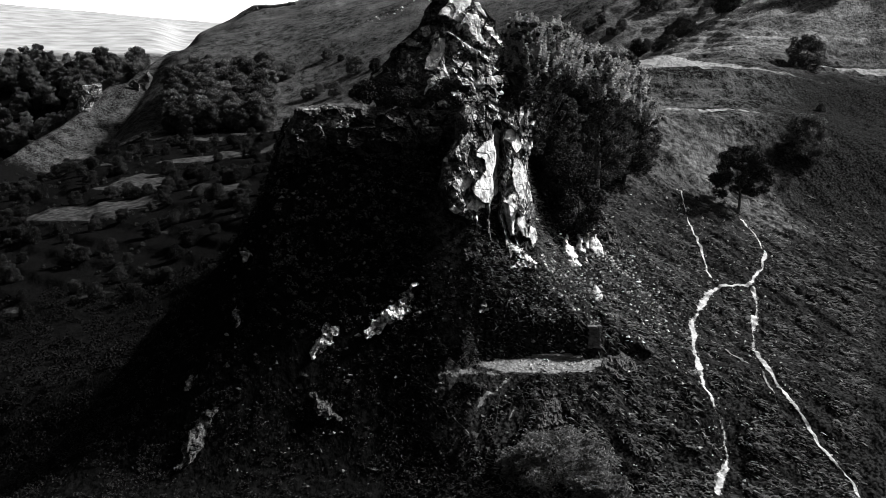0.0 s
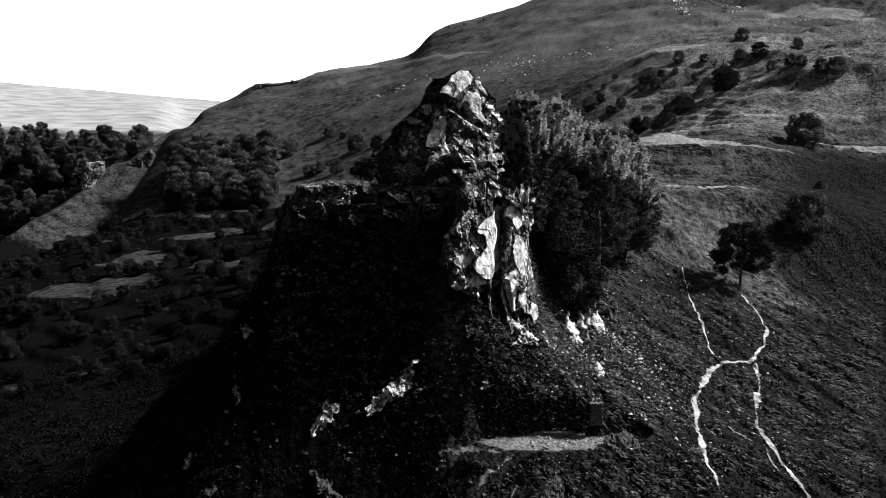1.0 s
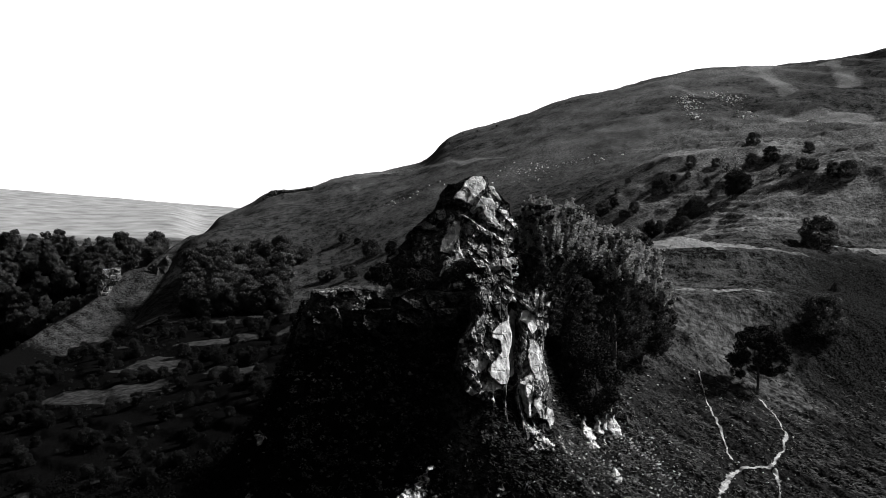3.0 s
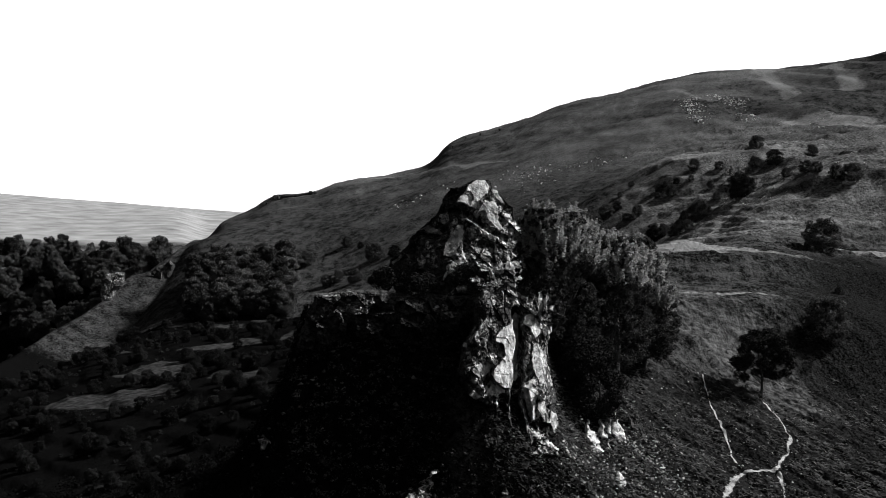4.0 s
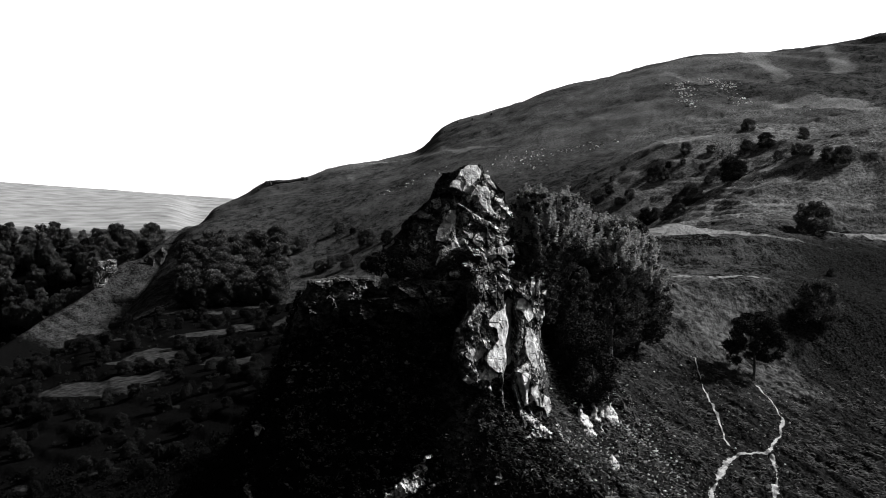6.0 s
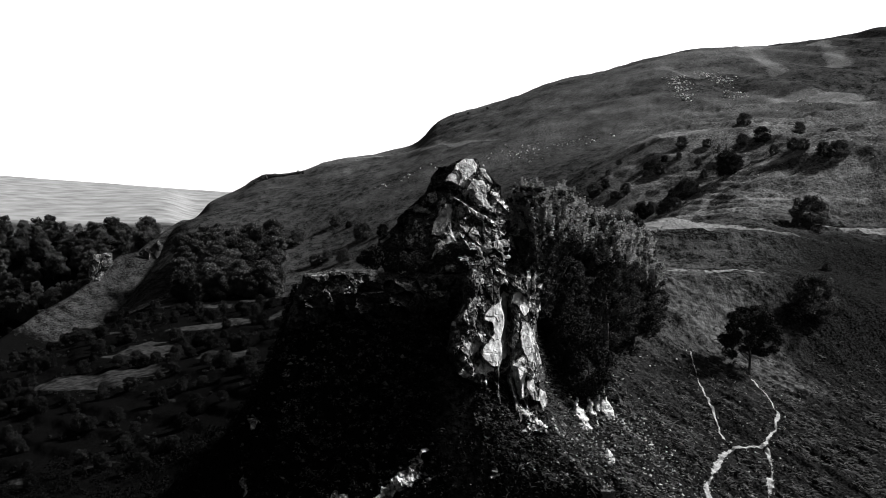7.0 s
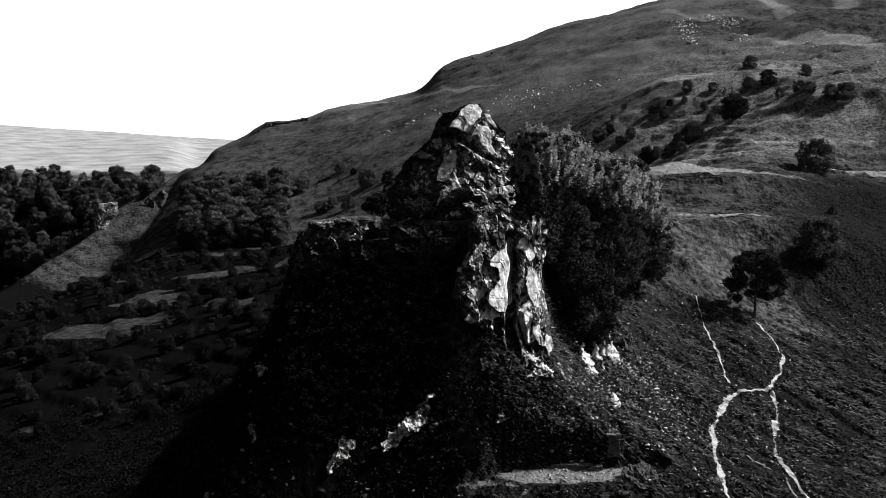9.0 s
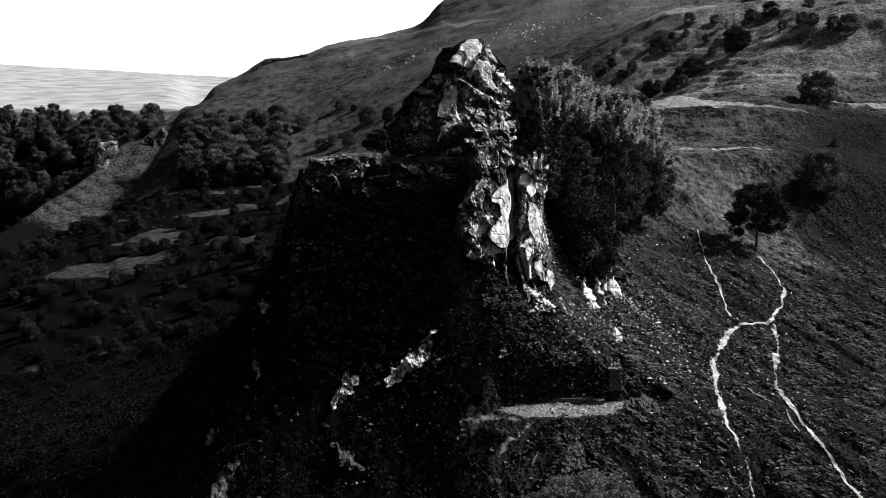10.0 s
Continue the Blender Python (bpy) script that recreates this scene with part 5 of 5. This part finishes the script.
dry_stone("stone_pier", "ruined dry-stone pier of coursed rough blocks by the ledge", 12.5, 13.4, 91.15, 9, 400, mat=WALL_STONE)
dry_stone("stone_wall", "low tumbled dry-stone wall at the back of the ledge", 7.2, 12.0, 90.3, 3, 401, 0.15, 0.5, WALL_STONE)

# ---- loose stones, tussocks and scrub ----
def stones(name, label, points, sizes, seed, mat):
    """Angular stones strewn over the ground, too many to count."""
    g = np.random.default_rng(seed)
    base = np.array([(1, 0, 0), (0, 1, 0), (-1, 0, 0), (0, -1, 0), (0, 0, 1), (0, 0, -1)], float)
    tri = np.array([(0, 1, 4), (1, 2, 4), (2, 3, 4), (3, 0, 4), (1, 0, 5), (2, 1, 5), (3, 2, 5), (0, 3, 5)])
    n = len(points)
    v = base[None] * g.uniform(0.45, 1.2, (n, 6, 3)) * np.array([1, 1, 0.7]) + g.normal(0, 0.2, (n, 6, 3))
    v = v * np.asarray(sizes)[:, None, None]
    p = np.asarray(points)
    z = terrain(p[:, 0], p[:, 1])
    v += np.stack([p[:, 0], p[:, 1], z + 0.15 * np.asarray(sizes)], -1)[:, None]
    f = (tri[None] + 6 * np.arange(n)[:, None, None]).reshape(-1, 3)
    return tagged(new(name, mesh_of(name, v.reshape(-1, 3), f, [mat], False)), label, "stones", kind="stuff")


def strew(b0, b1, d0, d1, count, seed, power=1.0):
    g = np.random.default_rng(seed)
    b, d = g.uniform(b0, b1, count), d0 + (d1 - d0) * g.uniform(0, 1, count) ** power
    return np.stack([b * d, d], -1)


def about(centres, spread_x, spread_y, count, seed):
    g = np.random.default_rng(seed)
    c = np.array(centres)[g.integers(0, len(centres), count)]
    return c + g.normal(size=(count, 2)) * (spread_x, spread_y)


g = np.random.default_rng(300)
p = np.concatenate([strew(0.06, 0.3, 76, 120, 900, 301), about([(15.9, 101.9), (16.3, 98.6), (17.6, 98.4), (14.4, 95.1), (18.1, 96.5), (13.2, 95.4), (16.8, 104.4), (15.1, 99.7), (11.0, 94.0), (8.5, 93.0)], 2.2, 2.4, 1700, 302)])
stones("loose_stones", "small pale stones scattered over the grass slope", p, 0.05 + 0.16 * g.uniform(0, 1, len(p)) ** 3, 303, STONE)
p = about([(119.7, 603.5), (118.5, 597.0), (117.0, 580.0), (115.0, 561.0), (135.3, 614.0), (137.5, 600.0), (139.5, 590.0), (134.5, 553.5)], 2.6, 5.5, 620, 304)
p = np.concatenate([p, about([(30.1, 550.1), (35.8, 542.8), (40.7, 543.2), (46.2, 535.6)], 6, 5, 120, 305), about([(56.9, 534.1), (60.3, 531.9), (68.1, 521.6)], 4, 1.5, 70, 306), about([(-17.6, 564.1), (-12.5, 563.3), (39.2, 522.3)], 6, 4, 60, 307), about([(150.4, 500.1), (160.0, 531.9)], 6, 5, 40, 308)])
stones("scree", "pale boulders and scree on the mountain", p, 0.12 + 0.75 * g.uniform(0, 1, len(p)) ** 4, 309, SCREE)
p = np.concatenate([strew(0.15, 0.36, 230, 400, 500, 310), about([(73.0, 313.3), (60.9, 247.1), (56.4, 246.8), (63.0, 246.3), (58.1, 240.1), (53.8, 245.2), (67.0, 244.7), (79.1, 244.5), (82.5, 244.7)], 4, 3, 420, 314)])
stones("hill_stones", "pale stones on the hummocky hillside", p, 0.05 + 0.22 * g.uniform(0, 1, len(p)) ** 3, 311, STONE)
p = np.array([LEDGE[:2]]) + np.random.default_rng(350).normal(size=(45, 2)) * (2.2, 0.7)
stones("ledge_stones", "pale stones lying on the trodden ledge", p, 0.06 + 0.14 * g.uniform(0, 1, len(p)) ** 2, 351, STONE)
q = np.concatenate([np.array(line) for line in PATHS[:3]])
p = np.repeat(q, 9, 0) + np.random.default_rng(352).normal(0, 0.45, (9 * len(q), 2))
stones("path_stones", "small chalky stones along the footpaths", p, 0.03 + 0.1 * g.uniform(0, 1, len(p)) ** 2, 353, STONE)
p = strew(-0.16, 0.06, 79, 101, 800, 312)
stones("flank_stones", "grey stones showing through the scrub", p, 0.03 + 0.26 * g.uniform(0, 1, len(p)) ** 3, 313, WALL_STONE)


def off_paths(points, clear=0.55):
    """Leave out what would stand on a footpath or on the trodden ledge."""
    pts = np.asarray(points)
    keep = np.hypot((pts[:, 0] - LEDGE[0]) / LEDGE[2], (pts[:, 1] - LEDGE[1] - 0.2 * (pts[:, 0] - LEDGE[0])) / LEDGE[3]) > 0.95
    for line in PATHS:
        for (x0, y0), (x1, y1) in zip(line[:-1], line[1:]):
            dx, dy = x1 - x0, y1 - y0
            t = np.clip(((pts[:, 0] - x0) * dx + (pts[:, 1] - y0) * dy) / (dx * dx + dy * dy + 1e-9), 0, 1)
            keep &= np.hypot(pts[:, 0] - x0 - t * dx, pts[:, 1] - y0 - t * dy) > clear
    return pts[keep]


def tussocks(name, label, points, length, mat, seed, blades=4, fall=(0.6, -0.8, -0.35), thin=0.1, stray=0.18):
    """Grass blades that lie over towards the fall of the slope."""
    g = np.random.default_rng(seed)
    p = np.repeat(np.asarray(points), blades, 0)
    n = len(p)
    p = p + g.normal(0, 0.25 * length, (n, 2))
    z = terrain(p[:, 0], p[:, 1])
    root = np.stack([p[:, 0], p[:, 1], z - 0.03], -1)
    up = np.array([0, 0, 1.0]) * g.uniform(0.3, 0.8, (n, 1)) + g.normal(0, 0.2, (n, 3))
    lie = np.array(fall) + g.normal(0, stray, (n, 3))
    ln = length * g.uniform(0.5, 1.5, (n, 1))
    mid, tip = root + up * ln * 0.4 + lie * ln * 0.35, root + up * ln * 0.42 + lie * ln
    side = np.cross(lie, g.normal(size=(n, 3)))
    side *= thin * ln / (np.linalg.norm(side, axis=1, keepdims=True) + 1e-9)
    v = np.stack([root, mid + side, tip, mid - side], 1).reshape(-1, 3)
    return tagged(new(name, mesh_of(name, v, np.arange(4 * n).reshape(n, 4), [mat], False)), label, "grass", kind="stuff")


p = strew(0.04, 0.37, 75, 132, 34000, 320, 1.1)
p = p[smooth(132, 108, p[:, 1]) > np.random.default_rng(346).uniform(0, 1, len(p))]
clump = fbm((0.8 * p[:, 0] + 0.6 * p[:, 1]) / 0.9, (0.6 * p[:, 0] - 0.8 * p[:, 1]) / 2.6, 3, 340)
open_slope = smooth(0.09, 0.15, p[:, 0] / p[:, 1]) > np.random.default_rng(347).uniform(0, 1, len(p))
tussocks("grass", "dry grass tussocks lying down the slope", off_paths(p[(clump > -0.02) & open_slope]), 0.36, STRAW, 321, 4, thin=0.12, stray=0.34)
tussocks("short_grass", "short rough grass round the ledge", off_paths(p[~open_slope]), 0.22, STRAW, 326, 6, thin=0.16, stray=0.5)
def thicket(name, label, points, radius, leaf, per, mat, seed):
    """Low leafy clumps over the ground, too many to count."""
    g = np.random.default_rng(seed)
    pts = np.asarray(points)
    r = radius * g.uniform(0.5, 1.6, len(pts))
    z = terrain(pts[:, 0], pts[:, 1]) + 0.3 * r
    clumps = [(x, y, h, k) for (x, y), h, k in zip(pts, z, r)]
    return tagged(new(name, leaves_mesh(name, clumps, leaf, per, mat, seed)), label, "scrub", kind="stuff")


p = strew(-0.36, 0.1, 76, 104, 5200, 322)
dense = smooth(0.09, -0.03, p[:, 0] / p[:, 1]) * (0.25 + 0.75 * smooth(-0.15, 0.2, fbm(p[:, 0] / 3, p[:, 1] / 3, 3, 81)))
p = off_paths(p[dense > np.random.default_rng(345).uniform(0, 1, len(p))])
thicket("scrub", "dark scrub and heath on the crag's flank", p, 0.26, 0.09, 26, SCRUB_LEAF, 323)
p = off_paths(strew(-0.12, 0.04, 88, 101, 800, 327))
thicket("bracken", "dim bracken and low leaves under the crag", p, 0.24, 0.1, 26, BRACKEN, 328)
p = off_paths(strew(-0.03, 0.09, 77, 101, 5200, 329))
tussocks("short_grass", "short rough grass on the brow under the crag", p, 0.24, SCRUB_LEAF, 330, 6, thin=0.2, stray=0.5)


# added thicket: its dark leaves stand in for shade on the valley floor
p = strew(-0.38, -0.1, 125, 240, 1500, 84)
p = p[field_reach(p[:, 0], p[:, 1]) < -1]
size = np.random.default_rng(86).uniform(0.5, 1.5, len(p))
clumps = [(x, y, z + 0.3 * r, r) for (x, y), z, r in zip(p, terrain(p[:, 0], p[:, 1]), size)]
tagged(new("thicket", leaves_mesh("thicket", clumps, 0.22, 60, LEAF_SHADE_THICKET, 85)), "near-black thicket added to darken the valley floor", "scrub", kind="stuff")


# ---- dead wood below the ledge ----
def dead_stem(label, foot, tip, seed, twigs=7):
    """A dry bare stem with a few side twigs."""
    g = np.random.default_rng(seed)
    root = thing("dead_sapling", label, "dead tree", foot)
    run = Vector(tip) - Vector(foot)
    stem = [(*(run * f + Vector((0.05 * math.sin(6 * f), 0, 0))), 0.035 * (1 - 0.75 * f)) for f in np.linspace(0, 1, 8)]
    side = []
    for _ in range(twigs):
        f = g.uniform(0.35, 0.95)
        at = run * f
        out = Vector(g.normal(size=3)) * 0.22 + run * 0.1
        side.append([(*at, 0.014), (*(at + out * 0.6), 0.01), (*(at + out), 0.004)])
    under(new("stem", limb_mesh("stem", [stem], BARK_PALE)), root)
    under(new("twigs", limb_mesh("twigs", side, BARK_PALE)), root)
    return root


zf = ground_z(5.0, 82.7)
dead_stem("thin dry dead sapling standing below the ledge", (5.0, 82.7, zf - 0.1), (5.5, 82.9, zf + 2.9), 500)
zf = ground_z(3.3, 82.5)
dead_stem("bleached fallen branch lying in the scrub", (3.3, 82.5, zf + 0.1), (2.2, 83.4, ground_z(2.2, 83.4) + 0.2), 501, 4)
